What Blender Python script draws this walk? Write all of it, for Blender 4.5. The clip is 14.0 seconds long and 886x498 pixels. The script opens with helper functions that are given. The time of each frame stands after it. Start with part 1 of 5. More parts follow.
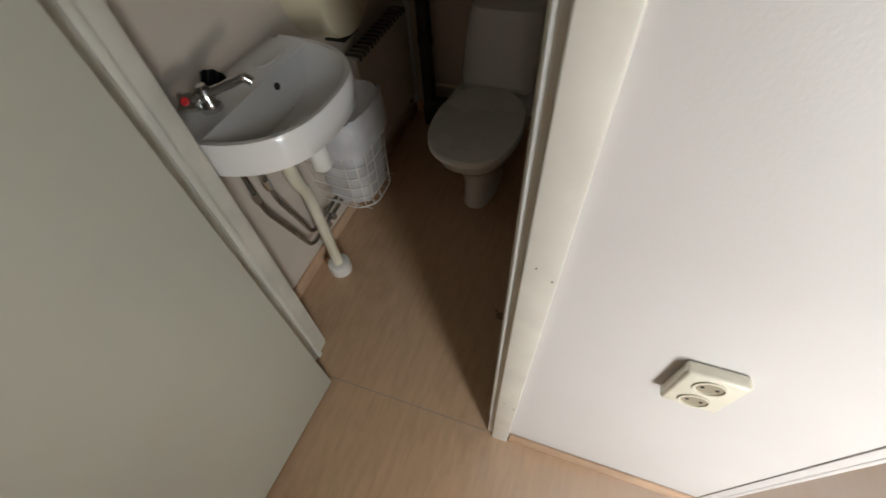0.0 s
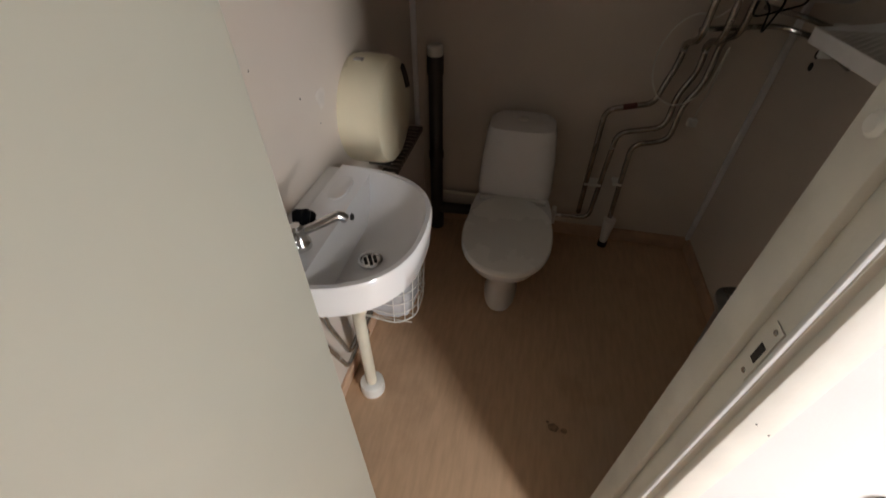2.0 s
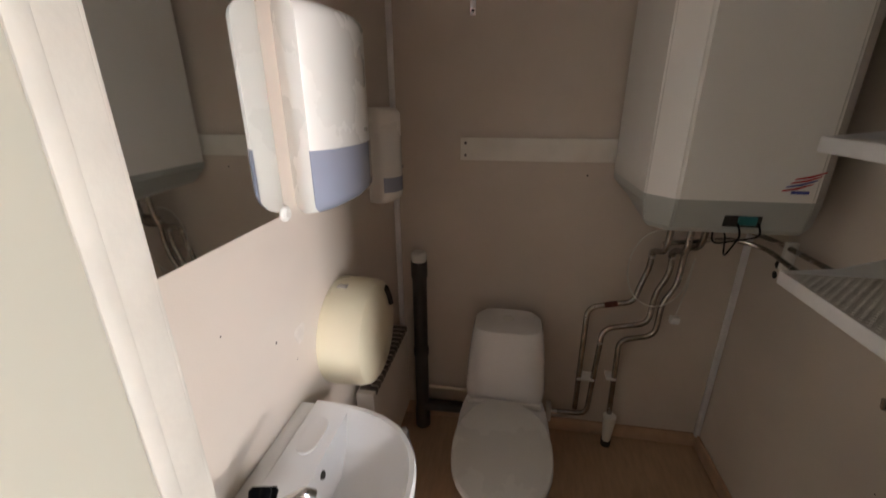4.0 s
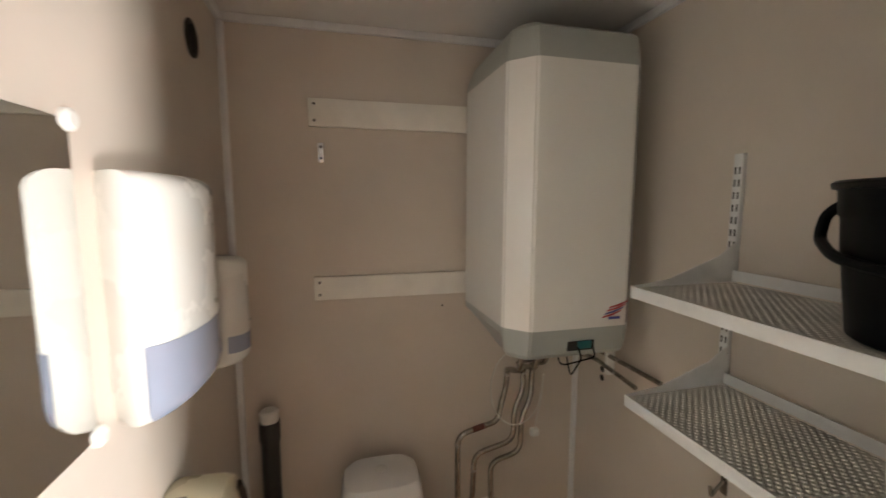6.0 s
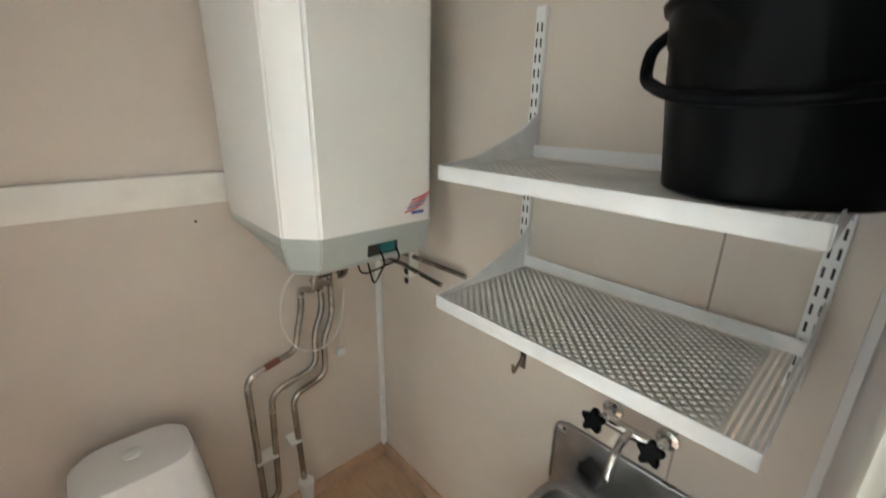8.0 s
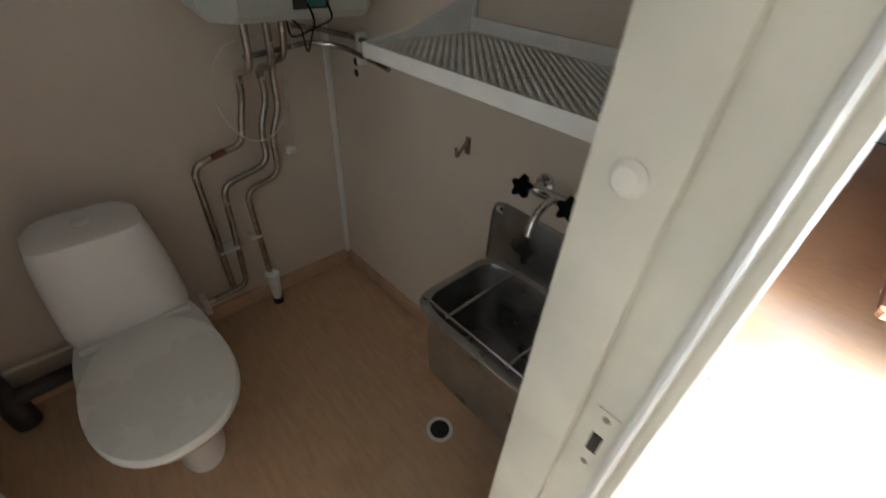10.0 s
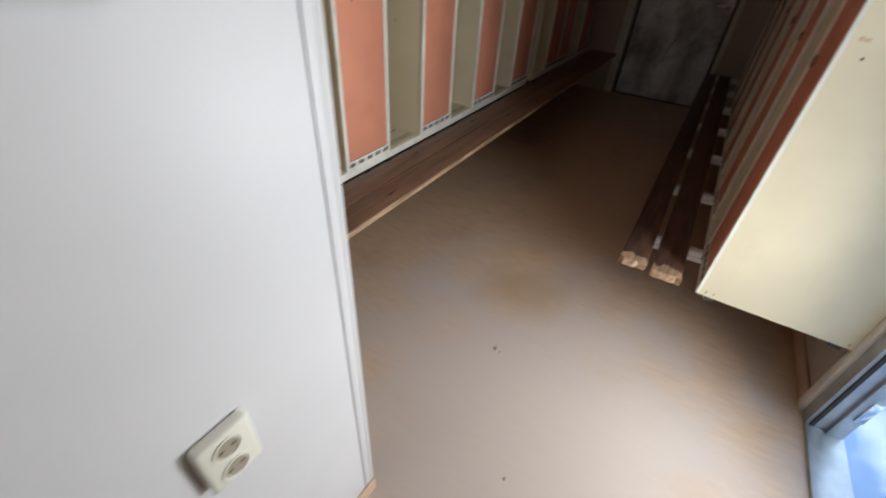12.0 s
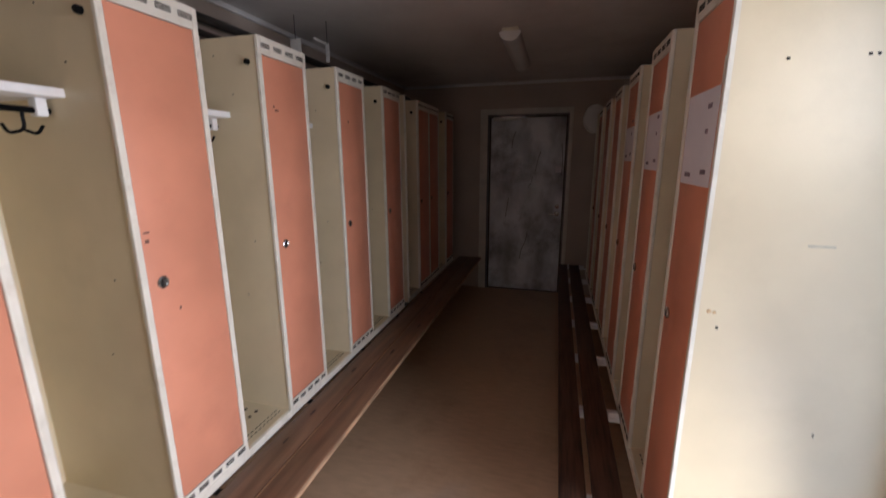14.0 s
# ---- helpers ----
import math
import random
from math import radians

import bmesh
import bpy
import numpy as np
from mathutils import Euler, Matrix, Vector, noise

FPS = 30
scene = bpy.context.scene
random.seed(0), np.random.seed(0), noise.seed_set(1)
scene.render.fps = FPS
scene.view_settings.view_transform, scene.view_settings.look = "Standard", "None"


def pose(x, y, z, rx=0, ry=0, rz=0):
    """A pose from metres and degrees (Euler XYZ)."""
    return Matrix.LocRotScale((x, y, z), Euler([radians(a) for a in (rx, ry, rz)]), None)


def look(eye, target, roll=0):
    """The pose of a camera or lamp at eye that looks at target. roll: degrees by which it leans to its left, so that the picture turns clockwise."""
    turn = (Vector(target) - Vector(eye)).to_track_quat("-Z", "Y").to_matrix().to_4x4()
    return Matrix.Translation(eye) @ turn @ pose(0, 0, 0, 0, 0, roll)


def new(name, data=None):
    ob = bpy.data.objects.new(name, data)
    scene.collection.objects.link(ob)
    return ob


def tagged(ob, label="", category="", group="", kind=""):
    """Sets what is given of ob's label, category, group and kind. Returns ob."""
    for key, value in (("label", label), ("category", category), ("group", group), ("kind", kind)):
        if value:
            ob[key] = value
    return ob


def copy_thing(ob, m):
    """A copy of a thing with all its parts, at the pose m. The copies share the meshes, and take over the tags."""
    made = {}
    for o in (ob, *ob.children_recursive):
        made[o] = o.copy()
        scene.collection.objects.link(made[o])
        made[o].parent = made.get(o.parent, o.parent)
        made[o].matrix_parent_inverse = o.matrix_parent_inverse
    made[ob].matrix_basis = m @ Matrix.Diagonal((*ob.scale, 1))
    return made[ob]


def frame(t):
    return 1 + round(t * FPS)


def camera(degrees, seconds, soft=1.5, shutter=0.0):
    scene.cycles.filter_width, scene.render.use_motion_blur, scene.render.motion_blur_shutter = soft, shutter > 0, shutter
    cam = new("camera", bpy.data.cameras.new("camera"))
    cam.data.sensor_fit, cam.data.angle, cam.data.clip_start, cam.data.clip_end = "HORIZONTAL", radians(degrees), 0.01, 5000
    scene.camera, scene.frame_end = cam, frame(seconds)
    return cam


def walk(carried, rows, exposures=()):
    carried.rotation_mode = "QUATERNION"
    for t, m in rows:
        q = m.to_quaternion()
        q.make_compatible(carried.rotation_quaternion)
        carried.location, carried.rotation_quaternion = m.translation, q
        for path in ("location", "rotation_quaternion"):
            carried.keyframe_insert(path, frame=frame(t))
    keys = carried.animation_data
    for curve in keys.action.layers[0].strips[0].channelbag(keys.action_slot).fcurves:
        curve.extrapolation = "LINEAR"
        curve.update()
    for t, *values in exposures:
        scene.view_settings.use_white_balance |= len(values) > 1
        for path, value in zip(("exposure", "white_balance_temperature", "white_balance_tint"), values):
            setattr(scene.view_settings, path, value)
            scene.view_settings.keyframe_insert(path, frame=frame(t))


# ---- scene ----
cam = camera(94.5, 14.0, shutter=0.5)
EXPOSURES = [(0, 2.45, 7000, 6), (0.5, 2.5, 7100, 6), (1.5, 2.95, 7100, 10), (3.0, 3.85, 6900, 15), (5.5, 4.8, 7100, 12), (6.5, 5.4, 7000, 6), (7.0, 5.7, 6100, 1),
             (7.5, 5.95, 5800, 0), (8.5, 6.2, 6200, 4), (10.8, 3.3, 6200, 5), (11.5, 2.4, 6400, 7), (12.5, 1.9, 6300, 4), (13.5, 2.1, 6400, 17), (14, 2.3, 6350, 16)]
PATH = [
    (0, (0.143, 0.334, 1.322), (-0.328, 1.447, -0.271), -4.7),
    (0.5, (0.092, 0.271, 1.339), (-0.43, 1.44, -0.198), -3.6),
    (1, (-0.022, 0.286, 1.352), (-0.487, 1.535, -0.139), -1.6),
    (1.5, (-0.137, 0.32, 1.366), (-0.507, 1.667, -0.065), -0.2),
    (2, (-0.185, 0.331, 1.388), (-0.498, 1.79, 0.057), 0.0),
    (2.5, (-0.198, 0.357, 1.422), (-0.508, 1.929, 0.226), -0.2),
    (3, (-0.184, 0.408, 1.462), (-0.535, 2.083, 0.427), -0.3),
    (3.2, (-0.185, 0.426, 1.468), (-0.543, 2.144, 0.508), -0.3),
    (5.3, (-0.314, 0.506, 1.618), (-0.25, 2.473, 1.262), -0.1),
    (5.5, (-0.328, 0.502, 1.622), (-0.148, 2.471, 1.319), 0.1),
    (6, (-0.318, 0.551, 1.652), (0.162, 2.478, 1.421), 0.1),
    (6.5, (-0.287, 0.628, 1.65), (0.469, 2.466, 1.424), 0.0),
    (7, (-0.238, 0.71, 1.633), (0.76, 2.416, 1.329), 0.1),
    (7.5, (-0.204, 0.755, 1.59), (0.979, 2.309, 1.158), 0.4),
    (8, (-0.174, 0.785, 1.542), (1.107, 2.189, 0.918), 1.0),
    (8.5, (-0.158, 0.787, 1.497), (1.141, 2.072, 0.684), 1.9),
    (8.7, (-0.154, 0.781, 1.479), (1.132, 2.032, 0.595), 2.2),
    (10.8, (-0.081, 0.479, 1.308), (0.998, 1.491, -0.038), 5.6),
    (11, (-0.012, 0.431, 1.306), (1.08, 1.404, -0.057), 5.6),
    (11.5, (0.156, 0.324, 1.277), (1.362, 1.214, -0.047), 4.8),
    (12, (0.311, 0.244, 1.314), (1.687, 1.038, 0.099), 3.9),
    (12.5, (0.427, 0.209, 1.382), (1.986, 0.901, 0.337), 2.5),
    (13, (0.51, 0.25, 1.444), (2.229, 0.851, 0.616), 1.5),
    (13.5, (0.578, 0.32, 1.496), (2.401, 0.862, 0.879), 0.6),
    (14, (0.668, 0.352, 1.547), (2.551, 0.87, 1.115), -0.2),
]
walk(cam, [(t, look(eye, target, roll)) for t, eye, target, roll in PATH], EXPOSURES)

# ---- world, sun, exposure ----
SUN_EL, SUN_AZ = 42.0, 160.0
world = bpy.data.worlds.new("world")
scene.world = world
world.use_nodes = True
wn, wl = world.node_tree.nodes, world.node_tree.links
wbg = wn["Background"]
sky = wn.new("ShaderNodeTexSky")
sky.sky_type, sky.sun_disc = 'NISHITA', False
sky.sun_elevation, sky.sun_rotation = radians(SUN_EL), radians(180 - SUN_AZ)
wco = wn.new("ShaderNodeTexCoord")
wno = wn.new("ShaderNodeTexNoise")
wno.inputs["Scale"].default_value, wno.inputs["Detail"].default_value = 5.0, 6.0
wrp = wn.new("ShaderNodeValToRGB")
wrp.color_ramp.elements[0].position, wrp.color_ramp.elements[1].position = 0.53, 0.70
wmx = wn.new("ShaderNodeMixRGB")
wmx.inputs[2].default_value = (6.5, 6.7, 7.0, 1)
wl.new(wco.outputs["Generated"], wno.inputs["Vector"])
wl.new(wno.outputs["Fac"], wrp.inputs["Fac"])
wl.new(wrp.outputs["Color"], wmx.inputs[0])
wl.new(sky.outputs["Color"], wmx.inputs[1])
wl.new(wmx.outputs["Color"], wbg.inputs["Color"])
wbg.inputs["Strength"].default_value = 0.15
sun = new("sun", bpy.data.lights.new("sun", 'SUN'))
sun.data.energy, sun.data.angle, sun.data.color = 4.0, radians(0.5), (1.0, 0.95, 0.88)
sun.matrix_world = look((10 * math.sin(radians(SUN_AZ)), 40, 30), (0, 0, 0))

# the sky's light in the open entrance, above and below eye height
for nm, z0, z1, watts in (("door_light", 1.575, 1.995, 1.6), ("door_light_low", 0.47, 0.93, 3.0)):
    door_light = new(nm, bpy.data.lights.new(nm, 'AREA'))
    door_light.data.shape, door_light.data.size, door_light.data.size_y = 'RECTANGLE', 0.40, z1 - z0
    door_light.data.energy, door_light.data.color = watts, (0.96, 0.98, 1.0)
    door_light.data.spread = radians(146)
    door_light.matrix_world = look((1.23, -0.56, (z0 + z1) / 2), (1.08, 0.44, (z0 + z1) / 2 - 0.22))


# ---- materials ----
def mat(name, color, rough=0.5, metal=0.0, var=0.12, scale=6.0, bump=0.0, bscale=80.0, stretch=(1, 1, 1),
        tint=None, stain=0.0, stain_color=(0.1, 0.07, 0.05), stain_scale=2.5, coat=0.0, trans=0.0, rvar=0.1, alpha=1.0, pick=0.0):
    m = bpy.data.materials.new(name)
    m.use_nodes = True
    nt = m.node_tree
    n, l = nt.nodes, nt.links
    bs = n["Principled BSDF"]
    tc = n.new("ShaderNodeTexCoord")
    mp = n.new("ShaderNodeMapping")
    mp.inputs["Scale"].default_value = stretch
    geo = n.new("ShaderNodeNewGeometry")
    l.new(geo.outputs["Position"], mp.inputs["Vector"])
    n1 = n.new("ShaderNodeTexNoise")
    n1.inputs["Scale"].default_value, n1.inputs["Detail"].default_value = scale, 8.0
    l.new(mp.outputs["Vector"], n1.inputs["Vector"])
    mx = n.new("ShaderNodeMixRGB")
    c2 = tint or tuple(max(0.0, c * (1 - 2.2 * var)) for c in color)
    mx.inputs[1].default_value = (*c2, 1)
    mx.inputs[2].default_value = (*[min(1, c * (1 + 0.5 * var)) for c in color], 1)
    r1 = n.new("ShaderNodeValToRGB")
    r1.color_ramp.elements[0].position, r1.color_ramp.elements[1].position = 0.3, 0.65
    l.new(n1.outputs["Fac"], r1.inputs["Fac"])
    l.new(r1.outputs["Color"], mx.inputs[0])
    out = mx.outputs["Color"]
    if stain:
        n2 = n.new("ShaderNodeTexNoise")
        n2.inputs["Scale"].default_value, n2.inputs["Detail"].default_value, n2.inputs["Roughness"].default_value = stain_scale, 10.0, 0.65
        l.new(geo.outputs["Position"], n2.inputs["Vector"])
        r2 = n.new("ShaderNodeValToRGB")
        r2.color_ramp.elements[0].position, r2.color_ramp.elements[1].position = 0.52, 0.72
        r2.color_ramp.elements[1].color = (stain, stain, stain, 1)
        l.new(n2.outputs["Fac"], r2.inputs["Fac"])
        m2 = n.new("ShaderNodeMixRGB")
        m2.inputs[2].default_value = (*stain_color, 1)
        l.new(r2.outputs["Color"], m2.inputs[0])
        l.new(out, m2.inputs[1])
        out = m2.outputs["Color"]
    if pick:
        oi = n.new("ShaderNodeObjectInfo")
        mr = n.new("ShaderNodeMapRange")
        mr.inputs["To Min"].default_value, mr.inputs["To Max"].default_value = 1 - pick, 1 + pick * 0.5
        l.new(oi.outputs["Random"], mr.inputs["Value"])
        hs = n.new("ShaderNodeHueSaturation")
        l.new(mr.outputs["Result"], hs.inputs["Value"])
        l.new(out, hs.inputs["Color"])
        out = hs.outputs["Color"]
    l.new(out, bs.inputs["Base Color"])
    bs.inputs["Metallic"].default_value = metal
    rr = n.new("ShaderNodeMapRange")
    rr.inputs["To Min"].default_value, rr.inputs["To Max"].default_value = max(0.02, rough - rvar), min(1.0, rough + rvar)
    l.new(n1.outputs["Fac"], rr.inputs["Value"])
    l.new(rr.outputs["Result"], bs.inputs["Roughness"])
    bs.inputs["Coat Weight"].default_value = coat
    bs.inputs["Transmission Weight"].default_value = trans
    bs.inputs["Alpha"].default_value = alpha
    if bump:
        n3 = n.new("ShaderNodeTexNoise")
        n3.inputs["Scale"].default_value, n3.inputs["Detail"].default_value = bscale, 4.0
        l.new(mp.outputs["Vector"], n3.inputs["Vector"])
        bp = n.new("ShaderNodeBump")
        bp.inputs["Strength"].default_value, bp.inputs["Distance"].default_value = bump, 0.004
        l.new(n3.outputs["Fac"], bp.inputs["Height"])
        l.new(bp.outputs["Normal"], bs.inputs["Normal"])
    return m


M_WALL = mat("wall_panel", (0.66, 0.585, 0.51), 0.45, var=0.05, scale=2.0, bump=0.08, bscale=220, stain=0.15, stain_color=(0.52, 0.44, 0.37), stain_scale=1.6)
M_WALLW = mat("wall_panel_white", (0.67, 0.645, 0.635), 0.45, var=0.04, scale=2.0, bump=0.08, bscale=200, stain=0.15, stain_color=(0.6, 0.55, 0.5))
# Locker room's dimness is partly put into this darker beige
M_WALLG = mat("wall_gallery_dimmed", (0.52, 0.44, 0.38), 0.5, var=0.06, scale=2.0, bump=0.08, bscale=200, stain=0.25, stain_color=(0.3, 0.24, 0.19))
M_CEIL = mat("ceiling_paint", (0.78, 0.76, 0.74), 0.6, var=0.06, scale=1.5, bump=0.1, bscale=120, stain=0.4, stain_color=(0.45, 0.42, 0.4), stain_scale=1.2)
M_FLOOR = mat("vinyl_floor", (0.59, 0.395, 0.25), 0.33, var=0.06, scale=8.0, bump=0.03, bscale=300, stretch=(7.0, 1.2, 1.0), stain=0.5, stain_color=(0.36, 0.205, 0.12), stain_scale=2.4, rvar=0.10)


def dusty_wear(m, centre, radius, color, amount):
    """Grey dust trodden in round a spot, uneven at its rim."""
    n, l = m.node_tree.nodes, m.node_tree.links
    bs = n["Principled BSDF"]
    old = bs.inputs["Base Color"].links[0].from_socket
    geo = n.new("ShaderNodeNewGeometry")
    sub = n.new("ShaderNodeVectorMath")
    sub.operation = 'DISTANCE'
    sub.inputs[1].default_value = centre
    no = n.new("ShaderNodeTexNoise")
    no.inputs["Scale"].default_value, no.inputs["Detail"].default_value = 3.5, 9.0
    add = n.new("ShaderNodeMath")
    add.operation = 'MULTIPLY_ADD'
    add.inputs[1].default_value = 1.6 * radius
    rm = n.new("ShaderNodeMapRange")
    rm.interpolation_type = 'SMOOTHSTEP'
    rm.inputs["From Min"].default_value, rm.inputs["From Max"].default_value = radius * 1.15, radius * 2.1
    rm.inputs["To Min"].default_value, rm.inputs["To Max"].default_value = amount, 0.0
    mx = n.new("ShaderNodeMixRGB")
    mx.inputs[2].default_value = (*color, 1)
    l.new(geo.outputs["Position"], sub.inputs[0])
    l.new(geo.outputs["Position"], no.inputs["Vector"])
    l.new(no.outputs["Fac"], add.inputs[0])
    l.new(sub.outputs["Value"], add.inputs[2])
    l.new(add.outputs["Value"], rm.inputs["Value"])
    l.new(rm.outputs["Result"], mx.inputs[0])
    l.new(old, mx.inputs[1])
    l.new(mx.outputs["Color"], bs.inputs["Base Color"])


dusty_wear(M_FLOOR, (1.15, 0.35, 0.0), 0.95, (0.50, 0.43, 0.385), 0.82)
dusty_wear(M_FLOOR, (1.75, 0.62, 0.0), 0.22, (0.40, 0.25, 0.12), 0.55)
M_BASE = mat("vinyl_skirting", (0.60, 0.40, 0.27), 0.45, var=0.12, scale=10, stain=0.3, stain_color=(0.3, 0.19, 0.12), stain_scale=5)
M_DOORP = mat("door_paint_cream", (0.56, 0.555, 0.475), 0.38, var=0.04, scale=2, bump=0.05, bscale=120, stain=0.12, stain_color=(0.5, 0.45, 0.34))
M_FRAME = mat("frame_paint", (0.76, 0.73, 0.66), 0.4, var=0.07, scale=8, bump=0.12, bscale=90, stain=0.14, stain_color=(0.46, 0.42, 0.35), stain_scale=9)
M_TRIMW = mat("trim_white", (0.82, 0.82, 0.82), 0.35, var=0.05, scale=10, stain=0.2, stain_color=(0.5, 0.48, 0.46), stain_scale=12)
M_DECK = mat("shelf_deck_dusty", (0.86, 0.84, 0.80), 0.6, var=0.08, scale=9, stain=0.3, stain_color=(0.55, 0.52, 0.47), stain_scale=10)
M_ALU = mat("aluminium", (0.55, 0.57, 0.58), 0.42, metal=0.75, var=0.12, scale=12, bump=0.15, bscale=120, stain=0.3, stain_color=(0.28, 0.28, 0.27), stain_scale=14)
M_CREAM = mat("locker_enamel_cream", (0.72, 0.615, 0.425), 0.36, var=0.05, scale=3, bump=0.04, bscale=150, stain=0.22, stain_color=(0.5, 0.42, 0.27), stain_scale=4)
M_LFRAME = mat("locker_frame_white", (0.78, 0.74, 0.64), 0.36, var=0.06, scale=9, stain=0.35, stain_color=(0.4, 0.33, 0.24), stain_scale=16)
M_SALMON = mat("locker_door_salmon", (0.70, 0.285, 0.175), 0.42, var=0.06, scale=4, bump=0.05, bscale=160, stain=0.2, stain_color=(0.45, 0.15, 0.10), stain_scale=5)
M_WOOD = mat("bench_wood_dark", (0.21, 0.115, 0.068), 0.42, var=0.19, scale=4, bump=0.25, bscale=30, stretch=(0.7, 8.0, 8.0), stain=0.4, stain_color=(0.12, 0.06, 0.035), stain_scale=3, pick=0.2)
M_KNOT = mat("wood_knot", (0.07, 0.032, 0.02), 0.5, var=0.3, scale=60)
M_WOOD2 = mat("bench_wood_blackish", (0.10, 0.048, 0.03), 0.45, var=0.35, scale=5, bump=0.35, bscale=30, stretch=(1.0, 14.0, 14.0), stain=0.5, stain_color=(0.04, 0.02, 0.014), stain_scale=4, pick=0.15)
M_WOODL = mat("bench_wood_worn_edge", (0.46, 0.29, 0.17), 0.55, var=0.3, scale=5, bump=0.3, bscale=30, stretch=(1, 14, 14), stain=0.5, stain_color=(0.2, 0.1, 0.06), stain_scale=8)
M_STEELD = mat("door_sheet_scuffed", (0.80, 0.84, 0.90), 0.45, metal=0.1, var=0.26, scale=5.0, bump=0.2, bscale=40, stretch=(1, 1, 0.6), stain=0.85, stain_color=(0.09, 0.09, 0.095), stain_scale=2.6, rvar=0.2)
M_DOORFR = mat("door_frame_grey", (0.20, 0.20, 0.21), 0.5, metal=0.2, var=0.15, scale=8)
M_GRILLE = mat("grille_dusty", (0.15, 0.125, 0.105), 0.7, var=0.15, scale=30)
M_CHROME = mat("chrome", (0.72, 0.72, 0.72), 0.16, metal=1.0, var=0.06, scale=20)
M_PIPE = mat("pipe_steel", (0.46, 0.44, 0.41), 0.24, metal=0.9, var=0.15, scale=25, stain=0.4, stain_color=(0.25, 0.21, 0.17), stain_scale=18)
M_SINKST = mat("stainless", (0.46, 0.46, 0.46), 0.3, metal=0.95, var=0.15, scale=10, bump=0.05, bscale=60, stain=0.4, stain_color=(0.22, 0.21, 0.2), stain_scale=8)
M_CERAM = mat("ceramic_white", (0.80, 0.79, 0.78), 0.14, var=0.02, scale=3, coat=0.3, stain=0.1, stain_color=(0.6, 0.56, 0.5), stain_scale=5, rvar=0.04)
M_PLAST = mat("plastic_white", (0.80, 0.79, 0.75), 0.28, var=0.03, scale=4)
M_PLASTG = mat("plastic_grey_green", (0.42, 0.44, 0.415), 0.35, var=0.05, scale=5)
M_BLUEGL = mat("plastic_blue_grey", (0.30, 0.33, 0.42), 0.15, var=0.04, scale=5, coat=0.4)
M_YELLOWP = mat("plastic_yellowed", (0.76, 0.70, 0.52), 0.3, var=0.04, scale=3, stain=0.15, stain_color=(0.55, 0.46, 0.3))
M_BOILER = mat("boiler_enamel", (0.90, 0.89, 0.85), 0.2, var=0.02, scale=2, coat=0.3, stain=0.08, stain_color=(0.6, 0.55, 0.42))
M_BLACK = mat("black_plastic", (0.0035, 0.004, 0.005), 0.33, var=0.2, scale=8)
M_BLACK.node_tree.nodes["Principled BSDF"].inputs["Specular IOR Level"].default_value = 0.08
M_BOARD = mat("board_paint", (0.88, 0.85, 0.78), 0.4, var=0.05, scale=7, stain=0.15, stain_color=(0.6, 0.55, 0.47), stain_scale=8)
M_DARK = mat("dark_gap", (0.03, 0.026, 0.022), 0.8, var=0.2)
M_JOINT = mat("panel_joint", (0.36, 0.30, 0.25), 0.7, var=0.1)
M_PVCB = mat("drain_pipe_dark", (0.045, 0.04, 0.038), 0.4, var=0.2, scale=12)
M_PVCC = mat("pvc_cream", (0.76, 0.72, 0.58), 0.35, var=0.06, scale=8)
M_WIRE = mat("wire_white", (0.74, 0.72, 0.66), 0.4, var=0.1, scale=20)
M_BAG = mat("bag_plastic", (0.82, 0.83, 0.86), 0.35, var=0.08, scale=14, bump=0.5, bscale=35, alpha=0.55)
M_PINK = mat("pink_cloth", (0.75, 0.06, 0.25), 0.8, var=0.25, scale=20, bump=0.5, bscale=60)
M_RED = mat("red_mark", (0.55, 0.03, 0.04), 0.4, var=0.1)
M_BLUEM = mat("blue_mark", (0.05, 0.07, 0.30), 0.4, var=0.1)
M_TEAL = mat("terminal_teal", (0.012, 0.13, 0.14), 0.4, var=0.1)
M_CABLE = mat("cable_white", (0.70, 0.68, 0.62), 0.45, var=0.1)
M_SOCKET = mat("socket_cream", (0.78, 0.74, 0.62), 0.3, var=0.03)
M_PAPER = mat("paper", (0.74, 0.72, 0.76), 0.7, var=0.05, scale=6)
M_INK = mat("ink_faded", (0.25, 0.2, 0.25), 0.8, var=0.2)
M_GROUND = mat("gravel_yard", (0.30, 0.28, 0.26), 0.8, var=0.25, scale=9, bump=0.4, bscale=40, stain=0.5, stain_color=(0.2, 0.18, 0.16), stain_scale=0.7)
M_WATER = mat("puddle_water", (0.42, 0.50, 0.60), 0.03, metal=0.6, var=0.1, scale=2, rvar=0.01, coat=1.0)
M_WATER.node_tree.nodes["Principled BSDF"].inputs["Specular IOR Level"].default_value = 1.0
M_REDW = mat("red_facade", (0.60, 0.15, 0.16), 0.6, var=0.12, scale=1.5, stretch=(3, 1, 0.3))
M_GREYW = mat("grey_window_panel", (0.7, 0.7, 0.72), 0.4, var=0.1)
M_ROOF = mat("roof_sheet", (0.42, 0.3, 0.28), 0.5, var=0.1)
M_CABIN = mat("cabin_outer_sheet", (0.5, 0.48, 0.44), 0.5, var=0.08)
M_MIRROR = mat("mirror_silver", (0.86, 0.88, 0.87), 0.025, metal=1.0, var=0.01, rvar=0.01)
M_TUBE = mat("lamp_cover_frosted", (0.72, 0.70, 0.66), 0.35, var=0.06, scale=5)


# ---- mesh helpers ----
ORIGIN = {}


